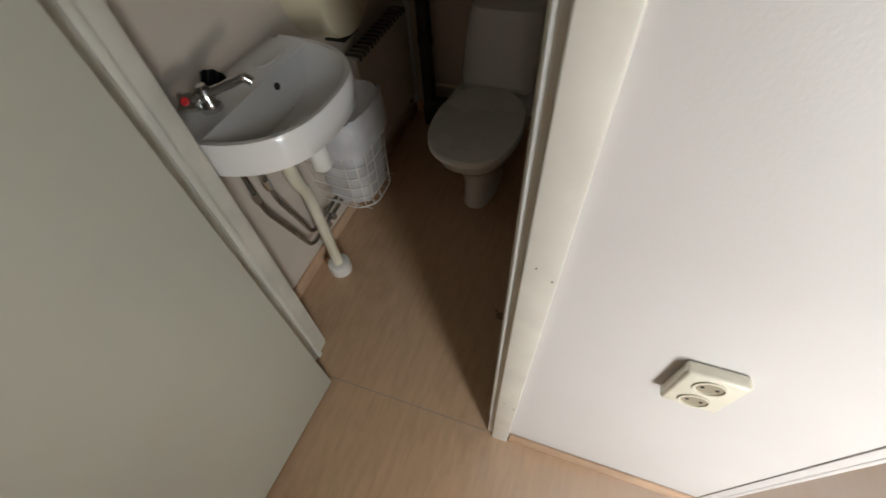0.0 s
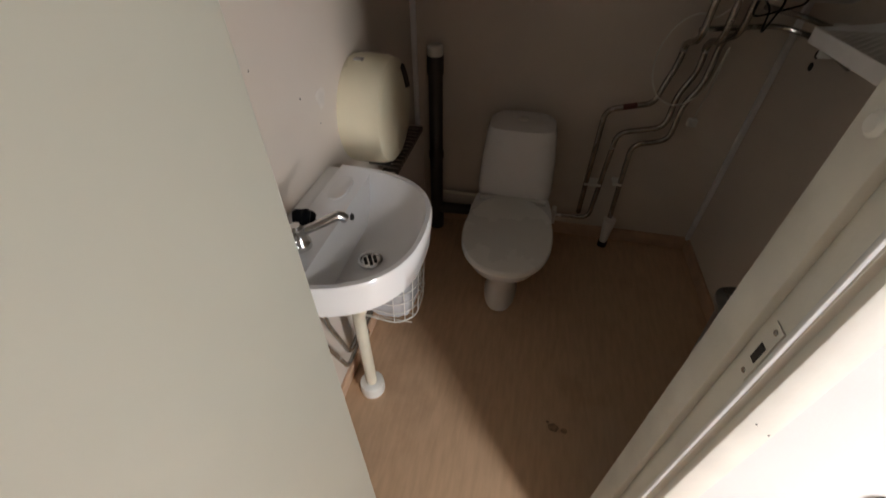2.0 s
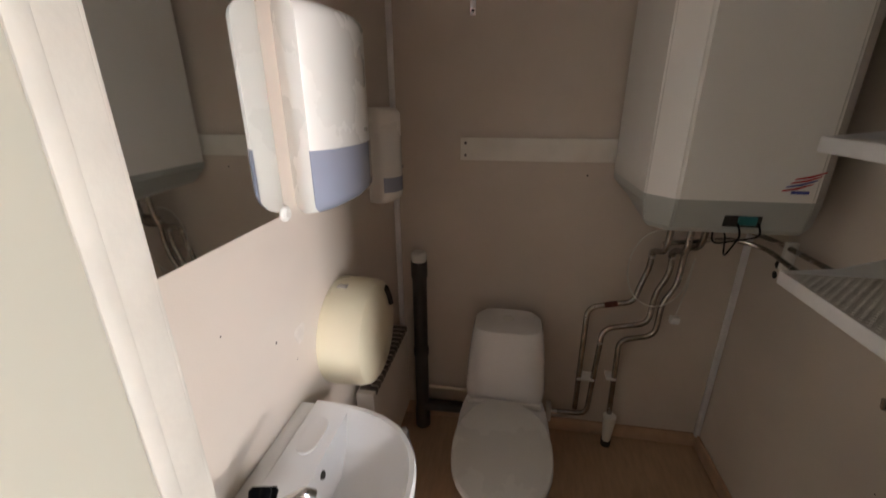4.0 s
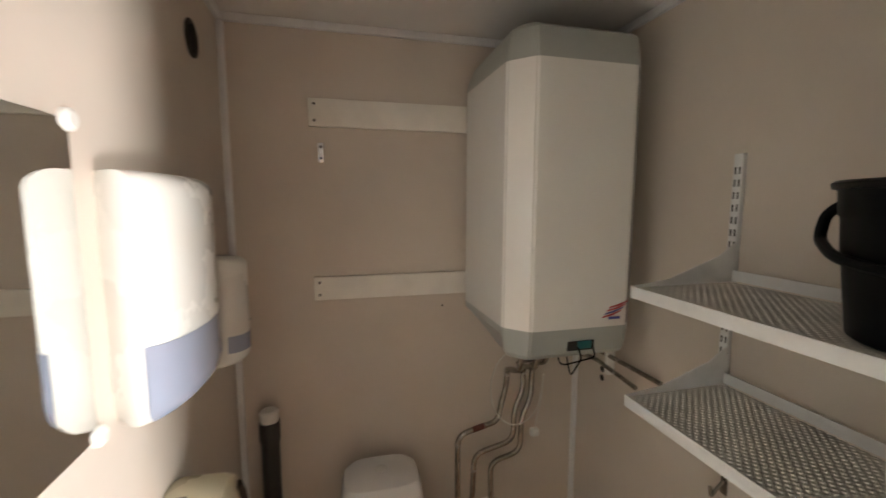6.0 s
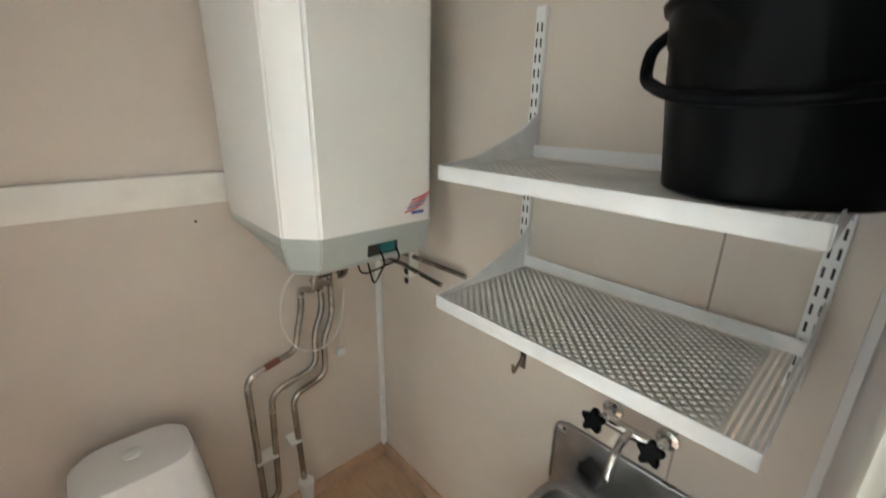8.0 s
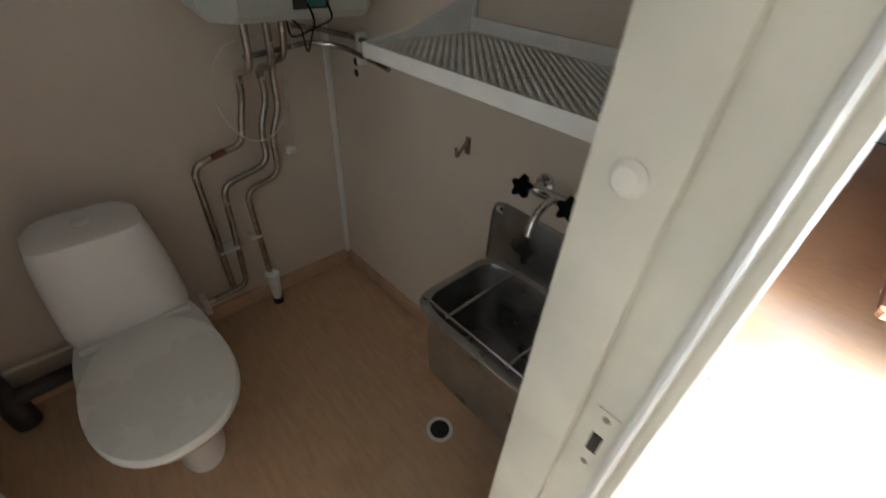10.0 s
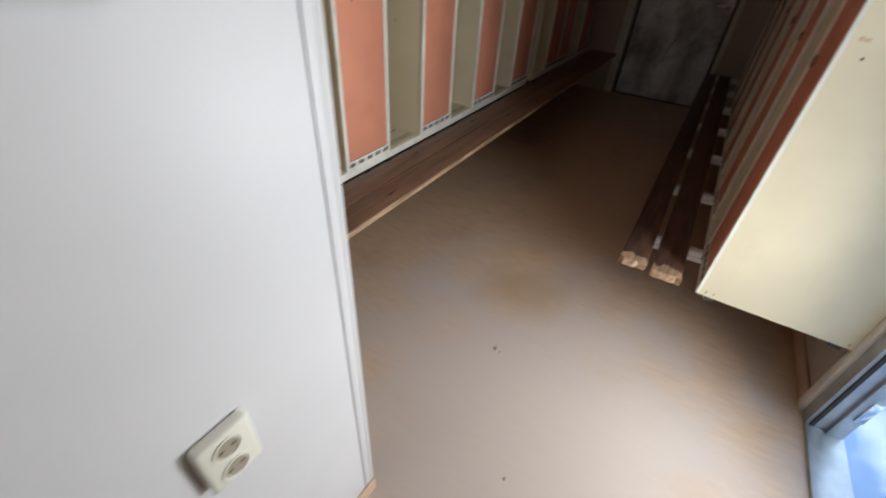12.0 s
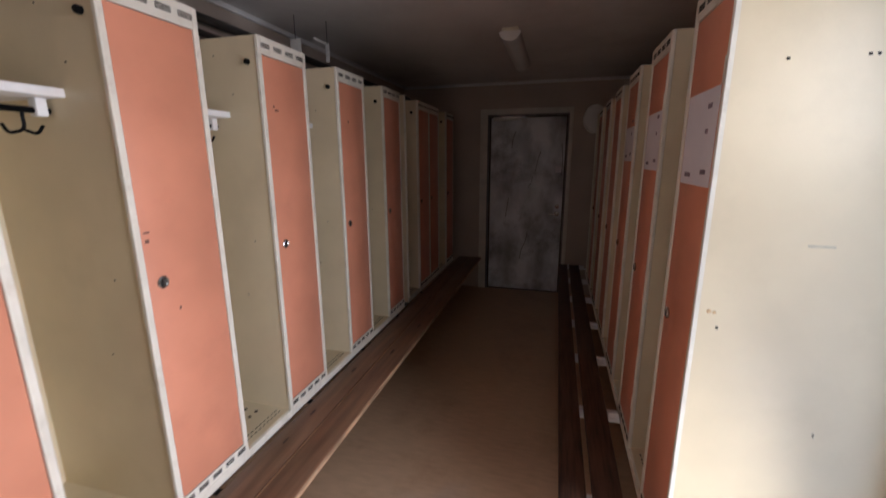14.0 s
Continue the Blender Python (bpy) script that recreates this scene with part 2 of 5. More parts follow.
def box(bm, x0, x1, y0, y1, z0, z1, bev=0.0, seg=2):
    r = bmesh.ops.create_cube(bm, size=1.0)
    vs = r["verts"]
    for v in vs:
        v.co = Vector(((x0 + x1) / 2 + v.co.x * (x1 - x0), (y0 + y1) / 2 + v.co.y * (y1 - y0), (z0 + z1) / 2 + v.co.z * (z1 - z0)))
    if bev:
        es = list({e for v in vs for e in v.link_edges})
        bmesh.ops.bevel(bm, geom=es, offset=bev, segments=seg, profile=0.5, affect='EDGES')
    return bm


def Bx(*a, **k):
    return box(bmesh.new(), *a, **k)


def loft(bm, rings, cap0=True, cap1=True):
    made = [[bm.verts.new(p) for p in r] for r in rings]
    n = len(made[0])
    for a, b in zip(made, made[1:]):
        for i in range(n):
            j = (i + 1) % n
            bm.faces.new((a[i], a[j], b[j], b[i]))
    if cap0:
        bm.faces.new(list(reversed(made[0])))
    if cap1:
        bm.faces.new(made[-1])
    bmesh.ops.recalc_face_normals(bm, faces=bm.faces)
    return bm


def lathe(bm, cx, cy, prof, seg=32, cap0=True, cap1=True):
    return loft(bm, [[(cx + r * math.cos(2 * math.pi * i / seg), cy + r * math.sin(2 * math.pi * i / seg), z) for i in range(seg)] for r, z in prof], cap0, cap1)


def lathe_axis(bm, base, axis, prof, seg=24):
    """prof: (radius, distance along axis)."""
    ax = Vector(axis).normalized()
    u = ax.orthogonal().normalized()
    w = ax.cross(u)
    b = Vector(base)
    return loft(bm, [[b + ax * h + (u * math.cos(2 * math.pi * i / seg) + w * math.sin(2 * math.pi * i / seg)) * r for i in range(seg)] for r, h in prof])


def rounded(pts, rad=0.03, steps=5):
    """Round the corners of a polyline."""
    pts = [Vector(p) for p in pts]
    out = [pts[0]]
    for a, b, c in zip(pts, pts[1:], pts[2:]):
        d1, d2 = (a - b), (c - b)
        r = min(rad, d1.length * 0.45, d2.length * 0.45)
        p, q = b + d1.normalized() * r, b + d2.normalized() * r
        for i in range(steps + 1):
            t = i / steps
            out.append(p.lerp(b, t).lerp(b.lerp(q, t), t))
    out.append(pts[-1])
    return out


def tube(bm, pts, r, seg=10):
    pts = [Vector(p) for p in pts]
    rings = []
    u = None
    for i, p in enumerate(pts):
        d = (pts[min(i + 1, len(pts) - 1)] - pts[max(i - 1, 0)]).normalized()
        if u is None:
            u = d.orthogonal().normalized()
        u = (u - d * u.dot(d)).normalized()
        w = d.cross(u)
        rings.append([p + (u * math.cos(2 * math.pi * k / seg) + w * math.sin(2 * math.pi * k / seg)) * r for k in range(seg)])
    return loft(bm, rings)


def Tb(pts, r, rad=0.03, seg=10):
    return tube(bmesh.new(), rounded(pts, rad) if len(pts) > 2 else pts, r, seg)


def outline(cx, cy, a, b, n=2.5, seg=40, z=0.0):
    """A rounded, squarish oval."""
    r = []
    for i in range(seg):
        t = 2 * math.pi * i / seg
        c, s = math.cos(t), math.sin(t)
        r.append((cx + a * math.copysign(abs(c) ** (2 / n), c), cy + b * math.copysign(abs(s) ** (2 / n), s), z))
    return r


def thing(name, loc, label, category, group="", kind=""):
    ob = new(name)
    ob.empty_display_size = 0.1
    ob.location = loc
    ORIGIN[ob.name] = Vector(loc)
    return tagged(ob, label, category, group, kind)


def part(name, bm, material, parent=None, label="", category="", kind="", group="", sharp=35):
    me = bpy.data.meshes.new(name)
    o = ORIGIN.get(parent.name, Vector()) if parent else Vector()
    if o.length:
        bmesh.ops.translate(bm, verts=bm.verts, vec=-o)
    bm.to_mesh(me)
    bm.free()
    me.materials.append(material)
    me.shade_smooth()
    me.set_sharp_from_angle(angle=radians(sharp))
    ob = new(name, me)
    if parent:
        ob.parent = parent
        ORIGIN[ob.name] = o
    return tagged(ob, label, category, group, kind)


def structure(name, bm, material, label, category):
    return part(name, bm, material, None, label, category, "structure")


def cut_box(bm, spans):
    for s in spans:
        box(bm, *s)
    return bm


# ---- the shell ----
XL, XF = -0.70, 5.45
YB, YH, YO = 2.12, 0.65, -0.49
XW = 0.69
ZW, ZC = 2.27, 2.36
OX0, OX1, OZ = 1.02, 1.70, 2.02

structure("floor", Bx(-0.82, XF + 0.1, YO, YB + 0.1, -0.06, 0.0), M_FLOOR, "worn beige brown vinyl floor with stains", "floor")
structure("wall_back", Bx(-0.82, XW + 0.016, YB, YB + 0.1, 0, 2.4), M_WALL, "beige painted panel wall behind the toilet", "wall")
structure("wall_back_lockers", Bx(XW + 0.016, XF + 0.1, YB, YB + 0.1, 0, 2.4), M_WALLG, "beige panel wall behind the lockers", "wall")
structure("wall_left", Bx(XL - 0.12, XL, YH + 0.095, YB, 0, 2.4), M_WALL, "beige pinkish panel wall with washbasin", "wall")
structure("wall_hall_left", Bx(XL - 0.12, XL, YO, YH, 0, 2.4), M_WALLW, "plain white hall wall", "wall")
structure("wall_partition", Bx(XW, XW + 0.016, YH + 0.095, YB, 0, 2.4), M_WALL, "beige panel partition wall with shelves", "wall")
b = bmesh.new()
cut_box(b, [(XL - 0.12, -0.529, YH, YH + 0.095, 0, 2.4), (0.135, XW - 0.006, YH, YH + 0.095, 0, 2.4), (-0.529, 0.135, YH, YH + 0.095, 2.03, 2.4)])
structure("wall_front", b, M_WALLW, "white panel wall with the toilet door opening", "wall")
b = bmesh.new()
cut_box(b, [(XL - 0.12, OX0 - 0.05, YO - 0.11, YO, -0.06, 2.4), (OX1 + 0.06, XF + 0.1, YO - 0.11, YO, -0.06, 2.4), (OX0 - 0.05, OX1 + 0.06, YO - 0.11, YO, OZ + 0.05, 2.4),
            (OX0 - 0.05, OX1 + 0.06, YO - 0.11, YO, -0.12, -0.06)])
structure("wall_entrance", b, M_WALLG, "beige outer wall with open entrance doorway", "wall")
b = bmesh.new()
cut_box(b, [(XF, XF + 0.1, YO, 0.26, 0, 2.4), (XF, XF + 0.1, 1.13, YB, 0, 2.4), (XF, XF + 0.1, 0.26, 1.13, 2.02, 2.4)])
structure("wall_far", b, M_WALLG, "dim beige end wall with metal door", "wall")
structure("ceiling_toilet", Bx(XL, XW, YH + 0.095, YB, ZW, ZW + 0.05), M_CEIL, "white painted toilet ceiling", "ceiling")
b = bmesh.new()
cut_box(b, [(XL - 0.12, XF + 0.1, YO - 0.11, YH, ZC, ZC + 0.06), (XW + 0.016, XF + 0.1, YH, YB + 0.1, ZC, ZC + 0.06)])
structure("ceiling", b, M_CEIL, "stained white ceiling of the locker room", "ceiling")
structure("roof", Bx(XL - 0.4, XF + 0.4, YO - 0.3, YB + 0.4, 2.43, 2.55), M_CABIN, "flat cabin roof", "roof")

# cornice and corner strips
for nm, sp in (("trim_cornice_back", (XL, XW, YB - 0.018, YB, ZW - 0.028, ZW)), ("trim_cornice_left", (XL, XL + 0.018, YH + 0.095, YB - 0.018, ZW - 0.028, ZW)),
               ("trim_cornice_right", (XW - 0.018, XW, YH + 0.095, YB - 0.018, ZW - 0.028, ZW))):
    structure(nm, Bx(*sp, bev=0.004), M_TRIMW, "thin white ceiling cornice", "trim")
for nm, sp in (("trim_cornice_lockers", (XW + 0.04, XF, YB - 0.02, YB, ZC - 0.03, ZC)), ("trim_cornice_far", (XF - 0.02, XF, YO, YB - 0.02, ZC - 0.03, ZC))):
    structure(nm, Bx(*sp, bev=0.004), M_TRIMW, "white ceiling cornice in the locker room", "trim")
structure("trim_corner_right", Bx(XW - 0.022, XW, YB - 0.022, YB, 0.06, ZW - 0.028, bev=0.006), M_TRIMW, "white plastic corner strip", "trim")
structure("trim_corner_left", Bx(XL, XL + 0.022, YB - 0.022, YB, 0.06, ZW - 0.028, bev=0.006), M_TRIMW, "white plastic corner strip", "trim")
b = bmesh.new()
box(b, XW - 0.026, XW - 0.0045, YH - 0.003, YH + 0.0, 0.058, ZC, bev=0.001)
box(b, XW - 0.006, XW + 0.006, YH - 0.0045, YH + 0.11, 0.058, ZC, bev=0.003)
structure("trim_corner_hall", b, M_WALLW, "white metal corner profile on the wall end", "trim")
for nm, sp in (("baseboard_back", (XL, XW, YB - 0.012, YB, 0, 0.070)), ("baseboard_left", (XL, XL + 0.012, YH + 0.095, YB - 0.012, 0, 0.058)),
               ("baseboard_partition", (XW - 0.012, XW, YH + 0.095, YB - 0.012, 0, 0.070)), ("baseboard_hall", (0.172, XW + 0.007, YH - 0.010, YH, 0, 0.055)),
               ("baseboard_lockers", (XW + 0.016, XF, YB - 0.012, YB, 0, 0.058)), ("baseboard_entrance", (OX1 + 0.1, XF, YO, YO + 0.012, 0, 0.058))):
    structure(nm, Bx(*sp, bev=0.003), M_BASE, "beige vinyl skirting along the wall", "baseboard")
# seams of wall panels
for nm, sp in (("trim_seam_partition", (XW - 0.0015, XW, 0.968, 0.972, 0.06, ZW - 0.03)),):
    structure(nm, Bx(*sp), M_JOINT, "thin dark panel joint", "trim")
structure("trim_floor_seam", Bx(-0.46, 0.10, 0.645, 0.6475, 0.0, 0.0006), M_JOINT, "dark seam between vinyl sheets", "trim")

# ---- outdoors ----
structure("ground", Bx(-120, 120, -160, 120, -1.0, -0.42), M_GROUND, "pale gravel yard in front of the cabin", "ground")
structure("water", loft(bmesh.new(), [outline(1.6, -2.45, 3.4, 1.8, 3.0, 48, -0.42), outline(1.6, -2.45, 3.4, 1.8, 3.0, 48, -0.416)]), M_WATER, "still rain puddle reflecting the sky", "water")


def red_building():
    h = thing("building", (6, -22, -0.42), "low red building with pale windows across the yard", "building")
    part("wall", Bx(-14, 30, -30, -22, -0.42, 1.95), M_REDW, h, "red painted facade")
    part("roof", Bx(-14.5, 30.5, -30.5, -21.5, 1.95, 2.25), M_ROOF, h, "low pale roof edge")
    for i in range(8):
        w = part("window", Bx(-10 + i * 5, -8.4 + i * 5, -22.04, -21.98, 0.6, 1.7), M_GREYW, h, "pale window")
        part("frame", Bx(-10.08 + i * 5, -8.32 + i * 5, -22.02, -21.99, 0.52, 0.6), M_TRIMW, w)


red_building()

# ---- entrance door frame ----
df = thing("door_frame_entrance", (OX1, YO, 0), "grey aluminium entrance door frame with strike plate", "door frame")
part("jamb", Bx(OX1, OX1 + 0.058, YO - 0.10, YO + 0.004, -0.05, OZ + 0.05, bev=0.003), M_ALU, df)
part("jamb", Bx(OX0 - 0.048, OX0, YO - 0.10, YO + 0.004, -0.05, OZ + 0.05, bev=0.003), M_ALU, df)
part("head", Bx(OX0, OX1, YO - 0.10, YO + 0.004, OZ, OZ + 0.05, bev=0.003), M_ALU, df)
part("threshold", Bx(OX0, OX1, YO - 0.11, YO + 0.004, -0.055, 0.012, bev=0.004), M_ALU, df, "worn aluminium threshold")
part("gasket", Bx(OX1 - 0.006, OX1, YO - 0.02, YO - 0.008, 0.012, OZ), M_DARK, df, "black rubber gasket")
part("stop", Bx(OX1 - 0.014, OX1, YO - 0.10, YO - 0.055, 0.012, OZ, bev=0.002), M_ALU, df)
k = part("strike_plate", Bx(OX1 - 0.02, OX1 - 0.013, YO - 0.10, YO - 0.075, 0.12, 0.22, bev=0.002), M_CHROME, df, "small steel latch keeper")
structure("trim_entrance", Bx(OX1 + 0.058, OX1 + 0.10, YO, YO + 0.018, 0, OZ + 0.09, bev=0.003), M_FRAME, "cream casing beside the entrance", "trim")
structure("trim_entrance_far", Bx(OX0 - 0.10, OX0 - 0.048, YO, YO + 0.018, 0, OZ + 0.09, bev=0.003), M_FRAME, "cream casing beside the entrance", "trim")

# ---- toilet door: frame and leaf ----
wf = thing("door_frame_toilet", (0.1, YH, 0), "cream painted toilet door frame with worn edges", "door frame")
DX0, DX1 = -0.506, 0.112
part("jamb", Bx(DX1, 0.135, YH - 0.004, YH + 0.099, 0, 2.03, bev=0.003), M_FRAME, wf)
part("jamb", Bx(-0.529, DX0, YH - 0.004, YH + 0.099, 0, 2.03, bev=0.003), M_FRAME, wf)
part("head", Bx(DX0, DX1, YH - 0.004, YH + 0.099, 2.0, 2.03, bev=0.003), M_FRAME, wf)
part("stop", Bx(DX1 - 0.013, DX1, YH + 0.042, YH + 0.099, 0, 2.0, bev=0.002), M_FRAME, wf)
part("stop", Bx(DX0, DX0 + 0.009, YH + 0.042, YH + 0.060, 0, 2.0, bev=0.002), M_FRAME, wf)
part("casing", Bx(0.122, 0.168, YH - 0.016, YH, 0, 2.07, bev=0.004), M_FRAME, wf)
part("casing", Bx(-0.57, -0.516, YH - 0.016, YH, 0, 2.07, bev=0.004), M_FRAME, wf)
part("inner_casing", Bx(0.118, 0.165, YH + 0.095, YH + 0.108, 0, 2.06, bev=0.003), M_FRAME, wf)
part("inner_casing", Bx(-0.569, -0.512, YH + 0.095, YH + 0.108, 0, 2.06, bev=0.003), M_FRAME, wf)
part("dark_smudge", lathe_axis(bmesh.new(), (DX0 + 0.0005, YH + 0.03, 1.83), (1, 0, 0), [(0.009, 0), (0.006, 0.001)], 12), M_JOINT, wf, "dark rubbed spot")
part("casing", Bx(-0.516, 0.122, YH - 0.016, YH, 2.01, 2.07, bev=0.004), M_FRAME, wf)
part("sealing_bead", Bx(DX1 - 0.005, DX1 + 0.001, YH - 0.002, YH + 0.005, 0, 2.0, bev=0.002), M_TRIMW, wf, "white worn bead along the jamb")
sp_ = part("strike_plate", Bx(DX1 - 0.002, DX1 + 0.001, YH + 0.010, YH + 0.030, 0.945, 1.035), M_FRAME, wf, "painted steel strike plate")
part("latch_hole", Bx(DX1 - 0.003, DX1 + 0.001, YH + 0.015, YH + 0.025, 0.975, 1.002), M_DARK, sp_)
for z in (0.954, 1.026):
    part("screw", lathe_axis(bmesh.new(), (DX1 - 0.002, YH + 0.02, z), (-1, 0, 0), [(0.004, 0), (0.003, 0.001)], 10), M_PIPE, sp_)
part("stop_knob", lathe_axis(bmesh.new(), (DX1 - 0.011, YH + 0.07, 1.24), (-1, 0, 0), [(0.012, 0), (0.012, 0.004), (0.008, 0.008)], 16), M_PLAST, wf, "small white plug")
for z in (0.35, 0.9, 1.5):
    part("nail_head", lathe_axis(bmesh.new(), (0.138, YH - 0.016, z), (0, -1, 0), [(0.0013, 0), (0.001, 0.0008)], 8), M_DARK, wf)
    part("nail_head", lathe_axis(bmesh.new(), (0.161, YH - 0.016, z - 0.02), (0, -1, 0), [(0.0013, 0), (0.001, 0.0008)], 8), M_DARK, wf)

leaf = thing("door_toilet", (-0.452, YH - 0.018, 0), "cream painted flush toilet door standing open", "door")
part("leaf", Bx(-0.452, -0.412 - 0.002, YH - 0.618, YH - 0.018, 0.012, 1.985, bev=0.003), M_DOORP, leaf)
for z in (0.25, 1.74):
    part("hinge", lathe(bmesh.new(), -0.452, YH - 0.014, [(0.007, z), (0.007, z + 0.09)], 14), M_CHROME, leaf)
hd = part("handle", Tb([(-0.415, YH - 0.56, 1.0), (-0.37, YH - 0.56, 1.0), (-0.37, YH - 0.45, 1.0)], 0.009, 0.015), M_BLACK, leaf, "black lever handle")
part("rosette", lathe_axis(bmesh.new(), (-0.416, YH - 0.56, 1.0), (1, 0, 0), [(0.026, 0), (0.026, 0.005), (0.022, 0.008)]), M_CHROME, hd)
leaf.rotation_euler = (0, 0, radians(-3))

# ---- lockers ----
LW, LD = 0.2835, 0.50


def vent_row(z, parent, n=5, w=0.026):
    for i in range(n):
        x = LW * (i + 0.5) / n
        for dz in (-0.006, 0.0, 0.006):
            part("vent_slot", Bx(x - w * 0.38, x + w * 0.38, -0.0008, 0.002, z + dz - 0.0016, z + dz + 0.0016), M_DARK, parent)


def locker(h, closed, label, group):
    """One compartment: x 0 to LW, front at y 0, back at y LD."""
    t = thing("locker", (0, 0, 0), label, "locker", group)
    for x in (0.0, LW - 0.009):
        part("side_panel", Bx(x, x + 0.009, 0.012, LD, 0.0, h), M_CREAM, t)
    part("back_panel", Bx(0.009, LW - 0.009, LD - 0.008, LD, 0.0, h), M_CREAM, t)
    if closed:
        part("top_panel", Bx(0.009, LW - 0.009, 0.012, LD - 0.008, h - 0.012, h), M_CREAM, t)
    fl = part("floor_panel", Bx(0.009, LW - 0.009, 0.012, LD - 0.008, 0.028, 0.036), M_CREAM, t)
    for x0, x1 in ((0.0, 0.012), (LW - 0.012, LW)):
        part("front_post", Bx(x0, x1, 0.0, 0.014, 0.0, h, bev=0.002, seg=1), M_LFRAME, t, "white enamelled front post")
    part("bottom_rail", Bx(0.012, LW - 0.012, 0.0, 0.014, 0.0, 0.034, bev=0.002, seg=1), M_LFRAME, t)
    if closed:
        r = part("lower_grille", Bx(0.012, LW - 0.012, 0.001, 0.013, 0.034, 0.072), M_LFRAME, t)
        vent_row(0.055, r, 5, 0.05)
        r = part("upper_grille", Bx(0.012, LW - 0.012, 0.001, 0.013, h - 0.062, h), M_LFRAME, t)
        vent_row(h - 0.03, r, 4, 0.062)
        d = part("door", Bx(0.0135, LW - 0.0135, 0.003, 0.016, 0.074, h - 0.064, bev=0.0025), M_SALMON, t, "salmon pink sheet metal door")
        lk = part("lock", lathe_axis(bmesh.new(), (0.055, 0.003, 0.765), (0, -1, 0), [(0.017, 0), (0.018, 0.004), (0.014, 0.007), (0.010, 0.004), (0.0095, 0.002)], 20), M_PIPE, d, "dull steel ring lock")
        part("key_slot", Bx(0.051, 0.059, -0.004, 0.001, 0.753, 0.777, bev=0.002), M_DARK, lk)
        part("hinge", Bx(LW - 0.016, LW - 0.011, -0.001, 0.006, 0.2, 0.26), M_LFRAME, d)
        part("hinge", Bx(LW - 0.016, LW - 0.011, -0.001, 0.006, h - 0.26, h - 0.2), M_LFRAME, d)
    else:
        part("shelf", Bx(0.010, LW - 0.010, 0.15, LD - 0.01, h - 0.285, h - 0.262, bev=0.003), M_TRIMW, t, "white hat shelf")
        rod = part("clothes_rod", Tb([(0.01, 0.22, h - 0.315), (LW - 0.01, 0.22, h - 0.315)], 0.008), M_BLACK, t, "black clothes rod")
        part("hook", Tb([(LW - 0.07, 0.22, h - 0.315), (LW - 0.07, 0.22, h - 0.365), (LW - 0.105, 0.22, h - 0.375), (LW - 0.115, 0.22, h - 0.352)], 0.004, 0.015, 8), M_BLACK, rod)
        part("hook", Tb([(LW - 0.07, 0.22, h - 0.365), (LW - 0.045, 0.22, h - 0.375), (LW - 0.03, 0.22, h - 0.352)], 0.004, 0.015, 8), M_BLACK, rod)
        part("rod_bracket", Bx(LW - 0.045, LW - 0.02, 0.205, 0.235, h - 0.33, h - 0.285, bev=0.003), M_TRIMW, t)
        part("hinge_pin", lathe_axis(bmesh.new(), (LW - 0.009, 0.05, h - 0.09), (-1, 0, 0), [(0.010, 0), (0.010, 0.012), (0.006, 0.016)], 14), M_BLACK, t, "black rubber stop")
        for z, y in ((h - 0.2, 0.13), (0.78, 0.1), (0.55, 0.16), (h - 0.06, 0.2)):
            part("rivet", lathe_axis(bmesh.new(), (LW - 0.009, y, z), (-1, 0, 0), [(0.003, 0), (0.002, 0.0015)], 8), M_DARK, t)
        for i in range(4):
            for j in range(5):
                x, y = 0.06 + j * 0.04, 0.14 + i * 0.055
                part("air_hole", lathe(bmesh.new(), x, y, [(0.0085, 0.0362), (0.0085, 0.0368)], 10), M_DARK, fl)
        for i in range(2):
            for j in range(9):
                x, y = 0.045 + j * 0.024, 0.04 + i * 0.018
                part("air_slot", Bx(x, x + 0.013, y, y + 0.005, 0.0362, 0.0368), M_DARK, fl)
    return t


LH_L, LH_R = 1.545, 1.66
ZL, ZR, YL, YR = 0.44, 0.312, 1.418, 0.0
LAB_C = "cream steel locker with closed salmon pink door"
LAB_O = "cream steel locker standing open without a door"
tc = locker(LH_L, True, LAB_C, "lockers along the wall")
to = locker(LH_L, False, LAB_O, "lockers along the wall")
ucl = locker(LH_R, True, LAB_C, "lockers opposite the wall row")
uop = locker(LH_R, False, LAB_O, "lockers opposite the wall row")
left_row = [(1.482 + 0.279 * i, i % 2 == 0) for i in range(-2, 7)] + [(3.54, False), (3.83, True), (4.115, True), (4.40, False), (4.685, True)]
done = set()


def place(proto, m):
    if proto.name in done:
        return copy_thing(proto, m)
    done.add(proto.name)
    proto.matrix_basis = m
    return proto


for x, closed in left_row:
    place(tc if closed else to, pose(x, YL, ZL))
for j in range(12):
    x = 1.78 + LW * j
    place(ucl if j % 2 == 0 else uop, pose(x + LW, YR, ZR, 0, 0, 180))

# carriers under the lockers
for nm, y0, y1, x0, x1, z in (("support_rack", 1.46, 1.88, 0.91, 4.97, ZL), ("support_rack", -0.44, -0.05, 1.80, 5.18, ZR)):
    t = thing(nm, ((x0 + x1) / 2, (y0 + y1) / 2, 0), "dark steel frame carrying the row of lockers", "frame")
    for y in (y0, y1):
        part("rail", Bx(x0, x1, y - 0.015, y + 0.015, z - 0.03, z), M_PVCB, t)
        for i in range(5 if y == (y1 if y0 > 1 else y0) else 0):
            x = x0 + 0.55 + (x1 - x0 - 0.6) * i / 4
            part("leg", Bx(x - 0.015, x + 0.015, y - 0.015, y + 0.015, 0, z - 0.03), M_PVCB, t)

